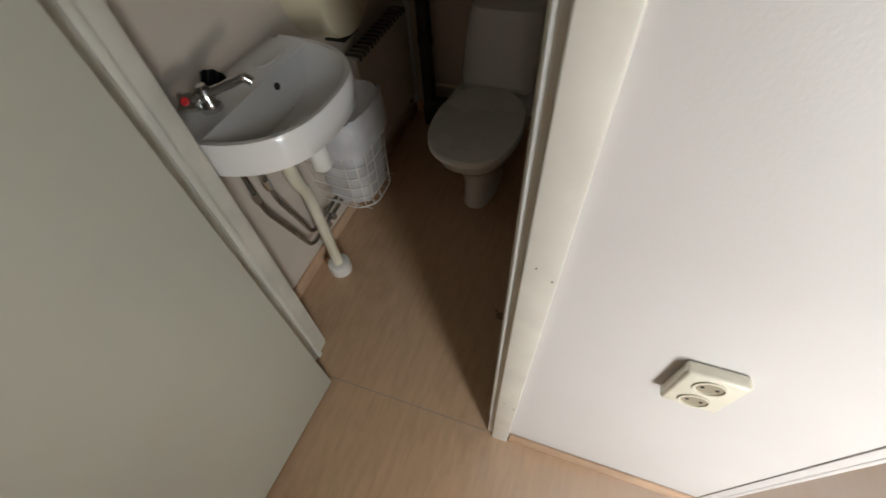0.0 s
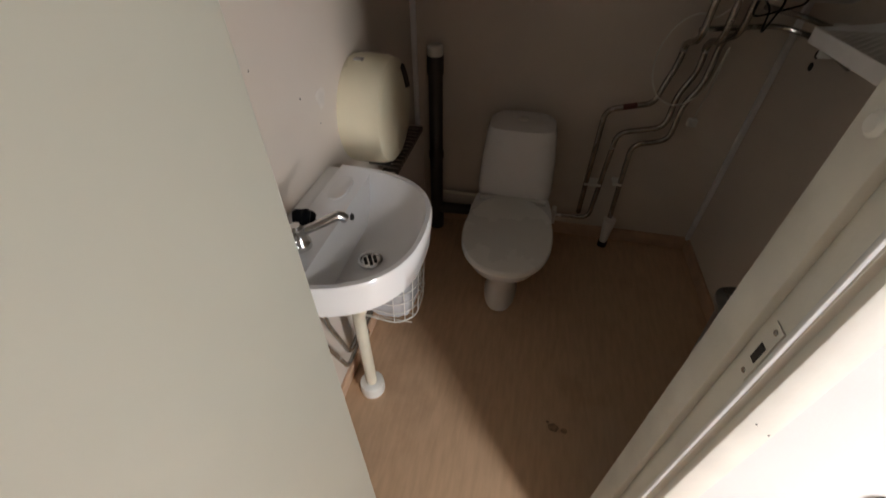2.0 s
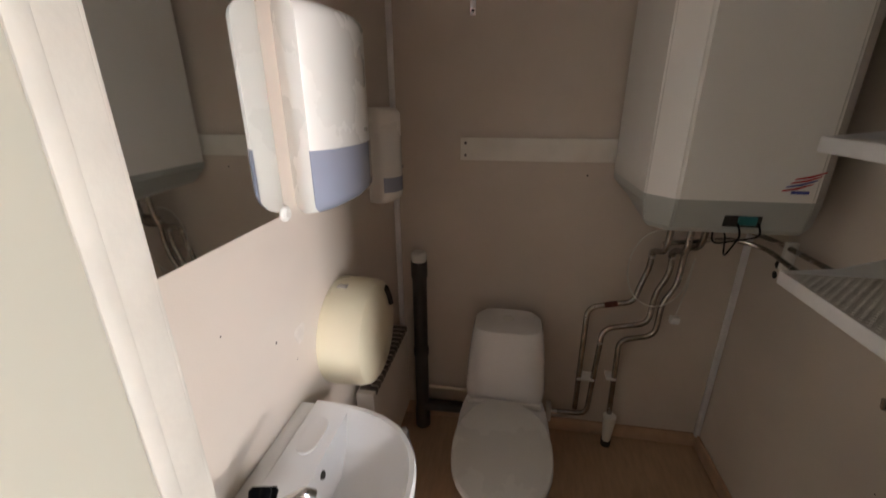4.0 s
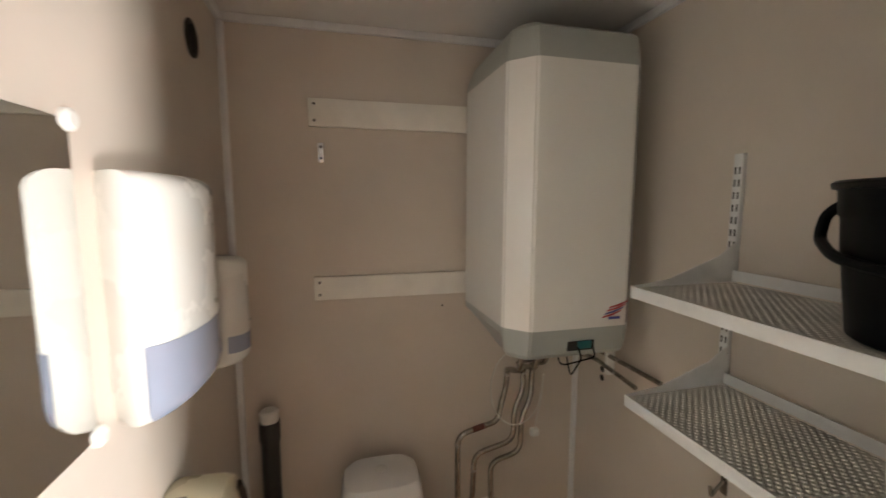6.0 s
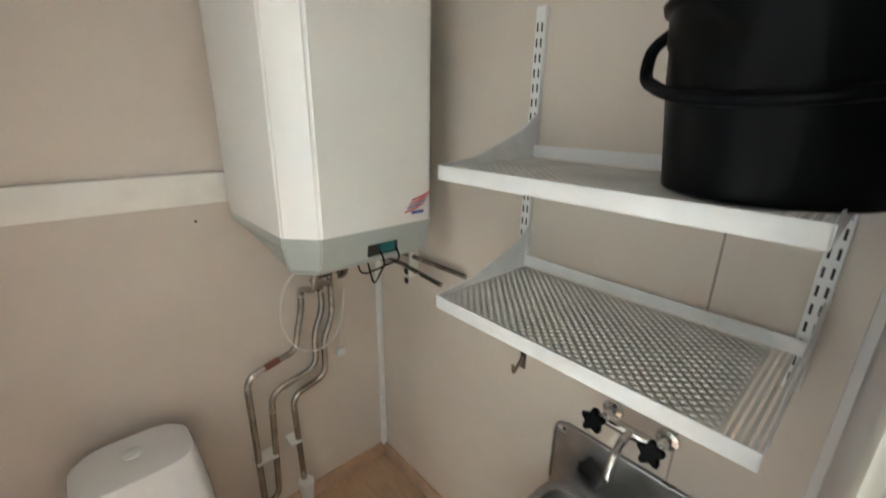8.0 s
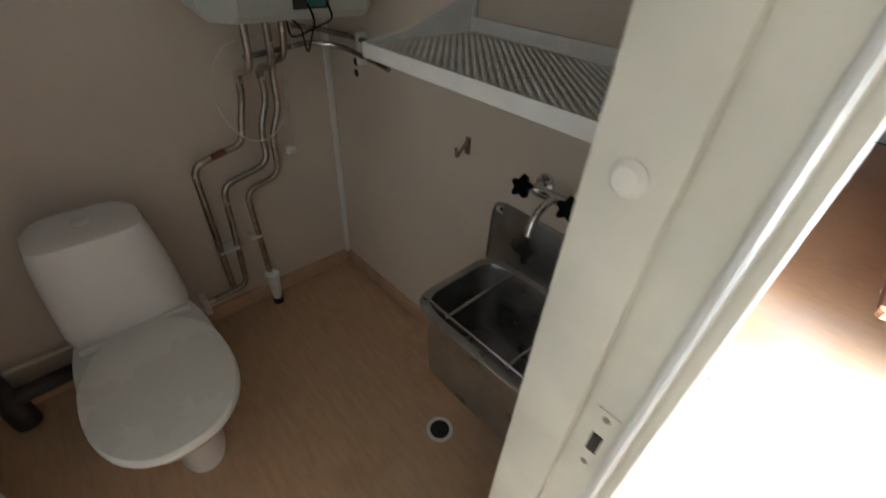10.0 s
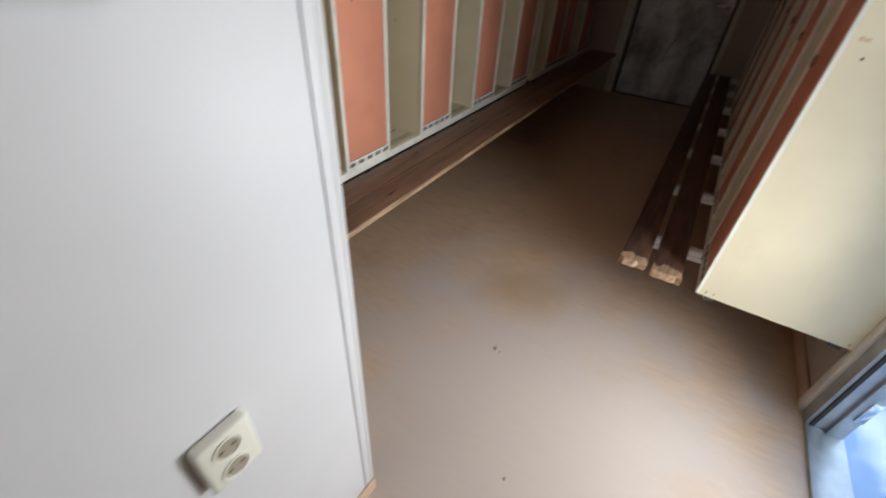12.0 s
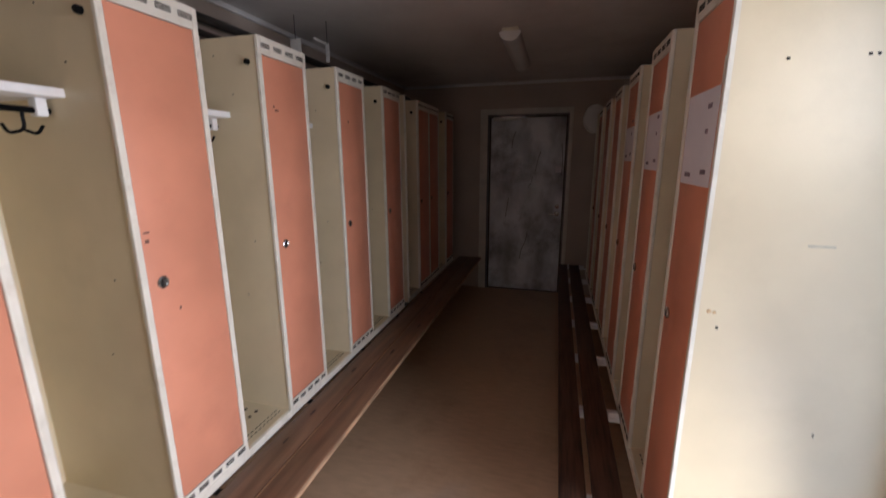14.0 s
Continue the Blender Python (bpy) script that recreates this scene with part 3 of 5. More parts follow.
# chipped paint on locker doors
M_CHIP = mat("paint_chip", (0.16, 0.07, 0.05), 0.7, var=0.3, scale=90)
for x, z, w, h_ in ((2.113, 1.731, 0.022, 0.007), (2.098, 1.744, 0.007, 0.010), (2.692, 1.735, 0.008, 0.012), (1.512, 1.352, 0.018, 0.005), (1.510, 1.328, 0.012, 0.010), (1.581, 1.113, 0.006, 0.010)):
    tagged(part("paint_chip", Bx(x - w / 2, x + w / 2, YL + 0.0022, YL + 0.0034, z - h_ / 2, z + h_ / 2, bev=0.0004, seg=1), M_CHIP), "small dark chip in the salmon door paint", "chip", "paint chips")

# ---- benches ----
t = thing("bench", (3.0, 1.27, 0), "dark stained two plank bench in front of lockers", "bench", "benches")
part("plank", Bx(0.80, 5.20, 1.146, 1.268, ZL - 0.03, ZL - 0.002, bev=0.005), M_WOOD, t)
part("plank", Bx(0.80, 5.20, 1.276, 1.404, ZL - 0.03, ZL - 0.002, bev=0.005), M_WOOD, t)
part("worn_edge", Bx(0.80, 5.20, 1.143, 1.152, ZL - 0.028, ZL - 0.0035, bev=0.003), M_WOODL, t, "worn light front edge")
part("worn_edge", Bx(0.80, 5.20, 1.266, 1.2745, ZL - 0.028, ZL - 0.006, bev=0.002), M_WOODL, t, "worn light plank edge")
for i in range(8):
    x = 1.05 + 0.567 * i
    part("bracket", Bx(x, x + 0.03, 1.27, 1.475, ZL - 0.034, ZL - 0.03), M_PVCB, t)
random.seed(3)
for i in range(11):
    x, y, a = 1.15 + 0.33 * i + random.uniform(-0.1, 0.1), random.choice((1.20, 1.23, 1.30, 1.35)), random.uniform(0.008, 0.016)
    part("knot", loft(bmesh.new(), [[(x + 2.0 * a * (1 + 0.25 * math.sin(3 * v + i)) * math.cos(v), y + 0.55 * a * math.sin(v), zz) for v in [2 * math.pi * q / 16 for q in range(16)]] for zz in (ZL - 0.004, ZL - 0.0014)]), M_KNOT, t, "dark knot in the wood")
t = thing("bench", (3.5, 0.17, 0), "dark stained two plank bench on white brackets", "bench", "benches")
ZB = 0.362
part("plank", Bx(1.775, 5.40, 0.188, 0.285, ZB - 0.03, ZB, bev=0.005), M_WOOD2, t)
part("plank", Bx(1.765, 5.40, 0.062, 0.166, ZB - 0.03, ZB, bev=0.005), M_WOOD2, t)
random.seed(11)
for y0, y1, x in ((0.187, 0.286, 1.772), (0.061, 0.167, 1.762)):
    n = 6
    rag = [(x + random.uniform(0.015, 0.05), y1 - (y1 - y0) * q / n) for q in range(n + 1)]
    tip = [(x + random.uniform(-0.012, 0.004), y0 + (y1 - y0) * q / n) for q in range(n + 1)]
    part("worn_end", loft(bmesh.new(), [[(px, py, zz) for px, py in tip + rag] for zz in (ZB - 0.031, ZB + 0.0008)]), M_WOODL, t, "splintered bare wood end")
for i in range(7):
    x = 1.985 + 0.567 * i
    br = part("bracket", Bx(x, x + 0.032, -0.07, 0.28, ZB - 0.052, ZB - 0.031, bev=0.003), M_TRIMW, t, "white steel bench bracket")
    part("clip", Bx(x, x + 0.032, 0.168, 0.186, ZB - 0.03, ZB - 0.002, bev=0.002), M_TRIMW, br)
    part("clip", Bx(x, x + 0.034, 0.008, 0.058, ZB - 0.03, ZB - 0.004, bev=0.003), M_TRIMW, br)

# notices on locker doors
for x0, z0, z1 in ((1.803, 1.475, 1.712), (2.365, 1.50, 1.715), (2.935, 1.53, 1.70)):
    p = tagged(part("notice", Bx(x0, x0 + 0.235, YR - 0.0028, YR - 0.0008, z0, z1), M_PAPER), "pale paper notice on a locker door", "notice", "notices")
    for dx, dz, w in ((0.03, 0.03, 0.04), (0.15, 0.02, 0.05), (0.04, 0.19, 0.03), (0.05, 0.13, 0.02)):
        part("writing", Bx(x0 + dx, x0 + dx + w, YR - 0.0008, YR - 0.0002, z0 + dz, z0 + dz + 0.012), M_INK, p)

# marks on the end panel of the row
for y, z, w, h_ in ((-0.056, 1.125, 0.006, 0.007), (-0.115, 1.752, 0.006, 0.006), (-0.258, 1.752, 0.007, 0.006), (-0.273, 1.752, 0.006, 0.006), (-0.03, 0.325, 0.003, 0.009), (-0.055, 0.325, 0.003, 0.009), (-0.455, 0.325, 0.003, 0.009), (-0.30, 0.86, 0.003, 0.012)):
    tagged(part("screw", Bx(1.7788, 1.78, y - w / 2, y + w / 2, z, z + h_, bev=0.0004, seg=1), M_DARK), "small dark screw in the locker end panel", "screw", "end panel screws")
M_RUST = mat("rust", (0.58, 0.40, 0.22), 0.7, var=0.5, scale=120)
M_SMEAR = mat("smear", (0.58, 0.52, 0.38), 0.6, var=0.1, scale=60)
for i, (y, z, r_) in enumerate(((-0.034, 1.17, 0.006), (-0.046, 1.168, 0.005))):
    tagged(part("rust_spot", lathe_axis(bmesh.new(), (1.78, y, z), (-1, 0, 0), [(r_, 0), (r_ * 0.7, 0.0006)], 12), M_RUST), "small rusty glue spot on the end panel", "stain", "rust spots")
tagged(part("smear", Bx(1.7793, 1.78, -0.268, -0.214, 1.343, 1.35, bev=0.0003, seg=1), M_SMEAR), "faint greyish smear on the end panel", "stain")

# ---- end of the locker room ----
fd = thing("door_far", (XF, 0.68, 0), "scuffed grey sheet metal door, closed", "door")
part("leaf", Bx(XF + 0.012, XF + 0.055, 0.272, 1.112, 0.008, 2.0, bev=0.003), M_STEELD, fd)
# Added sill, closes the gap under the leaf where daylight leaked in
part("threshold", Bx(XF, XF + 0.09, 0.26, 1.13, -0.05, 0.012, bev=0.003), M_PVCB, fd, "dark sill added to stop light under the door")
for sp in ((XF - 0.014, XF + 0.06, 1.112, 1.135, 0, 2.02), (XF - 0.014, XF + 0.06, 0.255, 0.272, 0, 2.02), (XF - 0.014, XF + 0.06, 0.272, 1.112, 2.0, 2.02)):
    part("frame", Bx(*sp, bev=0.002), M_DOORFR, fd, "grey steel door frame")
for sp in ((XF - 0.02, XF, 1.135, 1.218, 0, 2.08), (XF - 0.02, XF, 0.212, 0.255, 0, 2.08), (XF - 0.02, XF, 0.255, 1.135, 2.02, 2.08)):
    part("casing", Bx(*sp, bev=0.003), M_FRAME, fd)
for sp in ((XF + 0.004, XF + 0.03, 1.098, 1.1125, 0.01, 2.0), (XF + 0.004, XF + 0.03, 0.2715, 0.283, 0.01, 2.0), (XF + 0.004, XF + 0.03, 0.284, 1.097, 1.985, 2.0005)):
    part("gap", Bx(*sp), M_DARK, fd)
c = part("door_closer", Bx(XF - 0.035, XF + 0.012, 0.79, 1.07, 1.955, 1.99, bev=0.005), M_PLAST, fd, "white door closer")
part("arm", Bx(XF - 0.045, XF - 0.038, 0.72, 0.98, 1.985, 1.992), M_CHROME, c)
hd = part("handle", Tb([(XF + 0.012, 0.335, 0.93), (XF - 0.04, 0.335, 0.93), (XF - 0.04, 0.42, 0.93)], 0.009, 0.015), M_CHROME, fd, "chrome lever handle")
part("rosette", lathe_axis(bmesh.new(), (XF + 0.012, 0.335, 0.93), (-1, 0, 0), [(0.028, 0), (0.028, 0.006), (0.022, 0.01)]), M_CHROME, hd)
part("cylinder", lathe_axis(bmesh.new(), (XF + 0.012, 0.335, 1.01), (-1, 0, 0), [(0.022, 0), (0.022, 0.008), (0.012, 0.012)]), M_CHROME, fd, "chrome lock cylinder")
part("sign_plate", Bx(XF + 0.009, XF + 0.012, 0.30, 0.375, 1.39, 1.46), M_PAPER, fd, "small pale sticker")
for line in (((0.73, 0.38), (0.72, 0.48), (0.67, 0.60), (0.65, 0.72)), ((0.91, 0.88), (0.895, 1.00), (0.88, 1.10)), ((0.86, 1.66), (0.85, 1.76), (0.82, 1.84)),
             ((0.59, 1.40), (0.57, 1.52), (0.54, 1.62)), ((0.66, 1.22), (0.63, 1.28), (0.62, 1.34)), ((0.31, 1.36), (0.30, 1.52), (0.32, 1.70))):
    part("crack", Tb([(XF + 0.0105, y, z) for y, z in line], 0.0028, 0.01, 6), M_DARK, fd, "dark dent line")

cover = bmesh.new()
lathe_axis(cover, (XF, 0.0, 1.95), (-1, 0, 0), [(0.10, 0.0), (0.12, 0.02), (0.11, 0.05), (0.06, 0.06)], 24)
for v in cover.verts:
    v.co.z = 1.95 + (v.co.z - 1.95) * 1.25
tagged(part("wall_cover", cover, M_PLAST), "pale plastic cover on the end wall", "cover")

lamp = thing("ceiling_lamp", (4.0, 0.69, ZC), "long fluorescent ceiling lamp, switched off", "lamp")
part("base", Bx(3.52, 4.50, 0.635, 0.745, ZC - 0.03, ZC, bev=0.004), M_PVCC, lamp)
cv = bmesh.new()
rings = []
for x in (3.53, 4.49):
    rings.append([(x, 0.69 + 0.066 * math.cos(a), ZC - 0.025 - 0.055 * math.sin(a)) for a in [math.pi * i / 14 for i in range(15)]])
loft(cv, rings)
part("cover", cv, M_TUBE, lamp, "dirty frosted lamp cover")
for x0, x1 in ((3.515, 3.532), (4.488, 4.505)):
    cp = bmesh.new()
    loft(cp, [[(x, 0.69 + 0.070 * math.cos(a), ZC - 0.023 - 0.060 * math.sin(a)) for a in [math.pi * i / 14 for i in range(15)]] for x in (x0, x1)])
    part("end_cap", cp, M_PLAST, lamp, "white end cap")

t = thing("cable_bundle", (2.36, 1.71, ZC), "dark loose cable ends hanging from the ceiling", "cable")
for i, (dx, dy) in enumerate(((0.03, 0.02), (-0.03, 0.01), (0.0, -0.03))):
    part("cable", Tb([(2.36, 1.71, ZC), (2.36 + dx, 1.71 + dy, ZC - 0.05), (2.36 + dx * 2, 1.71 + dy * 2, ZC - 0.075), (2.36 + dx * 2.4, 1.71 + dy * 2.2, ZC - 0.04)], 0.006, 0.02, 8), M_BLACK, t)
t = thing("bracket", (2.98, 1.86, ZC), "bent white sheet metal hangers under the ceiling", "bracket")
part("plate", Bx(2.955, 2.96, 1.84, 1.91, 2.13, 2.235), M_TRIMW, t)
part("plate", Bx(3.10, 3.104, 1.74, 1.765, 2.13, 2.235), M_TRIMW, t)
part("bar", Bx(2.96, 3.10, 1.752, 1.757, 2.224, 2.236), M_TRIMW, t)
for x, y in ((2.957, 1.875), (3.102, 1.752)):
    part("rod", Tb([(x, y, 2.23), (x, y, ZC)], 0.0025, 0.03, 6), M_PVCB, t)
t = thing("pipe_run", (3.6, 2.06, 2.2), "dark pipes running under the ceiling behind lockers", "pipe")
for z, r in ((2.22, 0.022), (2.15, 0.016)):
    part("pipe", Tb([(1.2, 2.07, z), (XF, 2.07, z)], r), M_PVCB, t)

# ---- hall wall: socket and mirror ----
s = thing("wall_socket", (0.408, YH, 0.70), "cream double wall socket with two round wells", "socket")
sb = Bx(0.368, 0.450, YH - 0.022, YH, 0.645, 0.755, bev=0.006, seg=3)
part("body", sb, M_SOCKET, s)
for z in (0.673, 0.725):
    w = part("well", lathe_axis(bmesh.new(), (0.408, YH - 0.0215, z), (0, -1, 0), [(0.0215, 0), (0.0215, 0.003), (0.0185, 0.003), (0.0175, 0.0005)], 24), M_SOCKET, s)
    part("recess", lathe_axis(bmesh.new(), (0.408, YH - 0.0215, z), (0, -1, 0), [(0.0175, 0.0), (0.0175, 0.0008)], 24), mat("socket_shadow", (0.35, 0.3, 0.22), 0.5), w)
    for dx in (-0.0095, 0.0095):
        part("contact_hole", lathe_axis(bmesh.new(), (0.408 + dx, YH - 0.0225, z), (0, -1, 0), [(0.0028, 0), (0.0028, 0.0006)], 10), M_DARK, w)

mh = thing("mirror_hall", (0.45, YH, 1.5), "frameless mirror leaning on the hall wall", "mirror")
b = bmesh.new()
loft(b, [[(0.25, YH - 0.042, 1.283), (0.656, YH - 0.042, 1.283), (0.656, YH - 0.006, 1.86), (0.25, YH - 0.006, 1.86)],
         [(0.25, YH - 0.037, 1.283), (0.656, YH - 0.037, 1.283), (0.656, YH - 0.001, 1.86), (0.25, YH - 0.001, 1.86)]])
part("glass", b, M_MIRROR, mh)
for x in (0.30, 0.48):
    part("clip", Bx(x, x + 0.025, YH - 0.045, YH, 1.279, 1.2825), M_CHROME, mh)

# ---- toilet bowl ----
TX = -0.198
w = thing("toilet", (TX, 1.75, 0), "white ceramic toilet with closed lid", "toilet")
rings = []
for z, y0, y1, a in ((0.0, 1.505, 1.90, 0.075), (0.03, 1.51, 1.90, 0.072), (0.12, 1.515, 1.92, 0.075), (0.2, 1.49, 1.95, 0.095), (0.27, 1.42, 1.97, 0.135), (0.33, 1.36, 1.98, 0.16), (0.375, 1.345, 1.985, 0.168)):
    rings.append(outline(TX, (y0 + y1) / 2, a, (y1 - y0) / 2, 2.4, 40, z))
part("bowl", loft(bmesh.new(), rings), M_CERAM, w)
lid = []
for z, k in ((0.378, 0.97), (0.383, 1.0), (0.398, 1.0), (0.404, 0.97), (0.406, 0.85)):
    r = []
    for x, y, _ in outline(0, 0, 0.17, 0.235, 2.3, 48):
        yy = y * k
        xx = x * k
        if yy > 0.13:
            xx *= 0.97
        r.append((TX + xx, 1.565 + yy, z))
    lid.append(r)
part("lid", loft(bmesh.new(), lid), M_PLAST, w, "white plastic lid")
c = []
for z, hw, y0 in ((0.36, 0.155, 1.80), (0.41, 0.162, 1.81), (0.54, 0.153, 1.85), (0.635, 0.141, 1.872), (0.655, 0.134, 1.88), (0.665, 0.112, 1.91)):
    c.append(outline(TX, (y0 + 2.06) / 2, hw, (2.06 - y0) / 2, 3.8, 48, z))
cs = part("cistern", loft(bmesh.new(), c), M_CERAM, w, "white ceramic cistern")
part("flush_button", lathe(bmesh.new(), TX, 1.98, [(0.022, 0.662), (0.022, 0.668), (0.018, 0.670)], 20), M_PLAST, cs)
part("hinge_bar", Bx(TX - 0.14, TX + 0.14, 1.785, 1.80, 0.38, 0.402, bev=0.004), M_PLAST, w)

# ---- washbasin ----
SX, SY0, SY1 = -0.657, 0.778, 1.235
s = thing("washbasin", (SX, 1.02, 0.8), "white ceramic washbasin on the wall", "washbasin")
SYC, SR = (SY0 + SY1) / 2, (SY1 - SY0) / 2


def dshape(depth, half, z, x0=SX, cy=SYC, seg=40):
    """Straight back along the wall, rounded front."""
    pts = []
    for i in range(seg):
        a = math.pi * i / (seg - 1)
        cc, ss = math.cos(a), math.sin(a)
        pts.append((x0 + depth * (abs(ss) ** 0.72), cy + half * math.copysign(abs(cc) ** 0.8, cc), z))
    return pts


r = [dshape(0.16, 0.10, 0.675), dshape(0.23, 0.17, 0.70), dshape(0.268, 0.205, 0.728), dshape(0.286, SR, 0.742), dshape(0.292, SR, 0.812), dshape(0.288, SR - 0.004, 0.821),
     dshape(0.278, SR - 0.014, 0.821)]
inner = [(0.198, 0.205, 0.814, 0.085), (0.185, 0.188, 0.795, 0.088), (0.168, 0.165, 0.75, 0.093), (0.12, 0.11, 0.715, 0.10), (0.05, 0.05, 0.705, 0.12)]
r += [dshape(d, hf, z, SX + off) for d, hf, z, off in inner]
part("bowl", loft(bmesh.new(), r), M_CERAM, s, sharp=50)
dr = part("drain", lathe(bmesh.new(), -0.508, 1.0, [(0.030, 0.704), (0.030, 0.711), (0.024, 0.712), (0.022, 0.709)], 28), M_CHROME, s, "chrome drain strainer")
for i in range(7):
    a = 2 * math.pi * i / 6
    x, y = (-0.508, 1.0) if i == 6 else (-0.508 + 0.013 * math.cos(a), 1.0 + 0.013 * math.sin(a))
    part("drain_hole", lathe(bmesh.new(), x, y, [(0.0042, 0.7094), (0.0042, 0.7125)], 10), M_DARK, dr)
part("overflow", lathe_axis(bmesh.new(), (-0.569, 1.06, 0.785), (1, 0, 0.35), [(0.009, 0.0), (0.009, 0.003)], 16), M_DARK, s)
part("soap_dish", loft(bmesh.new(), [outline(-0.617, 1.125, 0.024, 0.052, 2.4, 32, 0.819), outline(-0.617, 1.125, 0.024, 0.052, 2.4, 32, 0.8225), outline(-0.617, 1.125, 0.019, 0.046, 2.4, 32, 0.8225), outline(-0.617, 1.125, 0.016, 0.042, 2.4, 32, 0.8215)]), M_CERAM, s)
part("back_ledge", Bx(XL, SX - 0.006, SY0 + 0.01, SY1 - 0.004, 0.70, 0.812, bev=0.004), M_CERAM, s)
# Thin dark strip between the bowl and the back ledge
part("joint", Bx(SX - 0.0065, SX + 0.001, SY0 + 0.012, SY1 - 0.006, 0.70, 0.808), M_DARK, s, "thin dark strip in the joint")
tp = thing("tap", (-0.615, 0.955, 0.82), "chrome basin tap with a black and a chrome handle", "tap")
part("body", lathe(bmesh.new(), -0.612, 0.90, [(0.024, 0.82), (0.024, 0.832), (0.018, 0.84), (0.017, 0.87), (0.01, 0.876)], 24), M_CHROME, tp)
part("spout", Tb([(-0.612, 0.90, 0.855), (-0.572, 0.926, 0.866), (-0.538, 0.949, 0.877), (-0.528, 0.956, 0.864)], 0.0105, 0.012, 14), M_CHROME, tp)
part("arm", Tb([(-0.615, 0.87, 0.855), (-0.608, 0.925, 0.855)], 0.014), M_CHROME, tp)


def star_knob(name, c, axis, rad, ln, m, parent, label, lobes=4):
    ax = Vector(axis).normalized()
    u = ax.orthogonal().normalized()
    v = ax.cross(u)
    ring = lambda h, k: [Vector(c) + ax * h + (u * math.cos(t) + v * math.sin(t)) * rad * k * (1 + 0.22 * math.cos(lobes * t)) for t in [2 * math.pi * i / 32 for i in range(32)]]
    return part(name, loft(bmesh.new(), [ring(0, 0.55), ring(ln * 0.2, 0.9), ring(ln * 0.8, 1.0), ring(ln, 0.8)]), m, parent, label)


star_knob("cold_handle", (-0.610, 0.925, 0.856), (-0.15, 0.75, 0.65), 0.021, 0.032, M_BLACK, tp, "black star handle")
k = star_knob("hot_handle", (-0.612, 0.868, 0.852), (0.25, -0.7, 0.65), 0.021, 0.034, M_CHROME, tp, "chrome handle with red dot")
part("red_dot", lathe_axis(bmesh.new(), Vector((-0.612, 0.868, 0.852)) + Vector((0.25, -0.7, 0.65)).normalized() * 0.0345, (0.25, -0.7, 0.65), [(0.009, 0), (0.008, 0.001)], 14), M_RED, k)

t = thing("waste_pipe", (-0.56, 1.03, 0), "cream plastic waste pipe standing on the floor", "pipe")
part("pipe", Tb([(-0.53, 0.950, 0.69), (-0.535, 0.955, 0.57), (-0.592, 1.035, 0.45), (-0.60, 1.045, 0.04)], 0.019, 0.06, 16), M_PVCC, t)
part("floor_cup", lathe(bmesh.new(), -0.60, 1.045, [(0.042, 0.0), (0.044, 0.01), (0.042, 0.05), (0.036, 0.054), (0.022, 0.054)], 24), M_PLAST, t, "white floor collar")
part("trap_bottle", lathe(bmesh.new(), -0.53, 1.075, [(0.022, 0.52), (0.030, 0.53), (0.030, 0.60), (0.026, 0.62), (0.026, 0.70)], 20), M_PLAST, t, "white trap bottle")
part("elbow", Tb([(-0.532, 0.952, 0.655), (-0.53, 1.075, 0.655)], 0.015), M_PVCC, t)
t = thing("supply_pipes", (-0.66, 1.0, 0.3), "grey steel water pipes below the washbasin", "pipe")
for y, y2, z in ((0.90, 1.03, 0.16), (0.955, 1.06, 0.20)):
    p = part("pipe", Tb([(-0.645, y, 0.70), (-0.662, y + 0.02, 0.45), (-0.662, y2 - 0.01, z), (-0.662, y2 + 0.06, z + 0.005), (-0.672, 2.0, z + 0.01)], 0.0075, 0.04, 10), M_PIPE, t)
    part("coupling", lathe_axis(bmesh.new(), (-0.657, y + 0.012, 0.50), (0, -0.05, 1), [(0.011, 0), (0.012, 0.006), (0.012, 0.03), (0.011, 0.036)], 6), M_CHROME, p)
for y in (1.12, 1.16):
    part("valve", lathe_axis(bmesh.new(), (-0.672, y, 0.175), (1, 0, 0), [(0.013, 0), (0.013, 0.03), (0.009, 0.036)], 14), M_CHROME, t)

# wire bin with a plastic bag
t = thing("wire_basket", (-0.575, 1.23, 0.25), "white wire wall basket with a plastic bag", "waste basket")
BX0, BX1, BY0, BY1, BZ0, BZ1 = -0.685, -0.458, 1.155, 1.405, 0.245, 0.57
lv = lambda k, z: rounded([Vector((XL + 0.012, BY0 + 0.02 * k, z)), Vector((BX1 - 0.055 - 0.01 * k, BY0 + 0.01 * k, z)), Vector((BX1 - 0.01 * k, BY0 + 0.06, z)), Vector((BX1 - 0.01 * k, BY1 - 0.06, z)),
                           Vector((BX1 - 0.055 - 0.01 * k, BY1 - 0.01 * k, z)), Vector((XL + 0.012, BY1 - 0.02 * k, z))], 0.03, 3)
levels = [lv(1.5 - 1.5 * i / 7, BZ0 + (BZ1 - BZ0) * i / 7) for i in range(8)]
for i, r in enumerate(levels):
    part("wire", tube(bmesh.new(), r, 0.0028 if i in (0, 7) else 0.0016, 6), M_WIRE, t)
nlev = len(levels[0])
for q in range(0, nlev, 2):
    part("upright_wire", tube(bmesh.new(), [levels[0][q], levels[7][q]], 0.0016, 5), M_WIRE, t)
for q in range(6):
    y = BY0 + 0.03 + (BY1 - BY0 - 0.06) * q / 5
    part("bottom_wire", tube(bmesh.new(), [(XL + 0.012, y, BZ0), (BX1 - 0.02, y, BZ0)], 0.0016, 5), M_WIRE, t)
part("wall_bar", Bx(XL, XL + 0.014, BY0 + 0.03, BY1 - 0.03, BZ1 - 0.02, BZ1), M_WIRE, t)
bg = bmesh.new()
rings = []
random.seed(4)
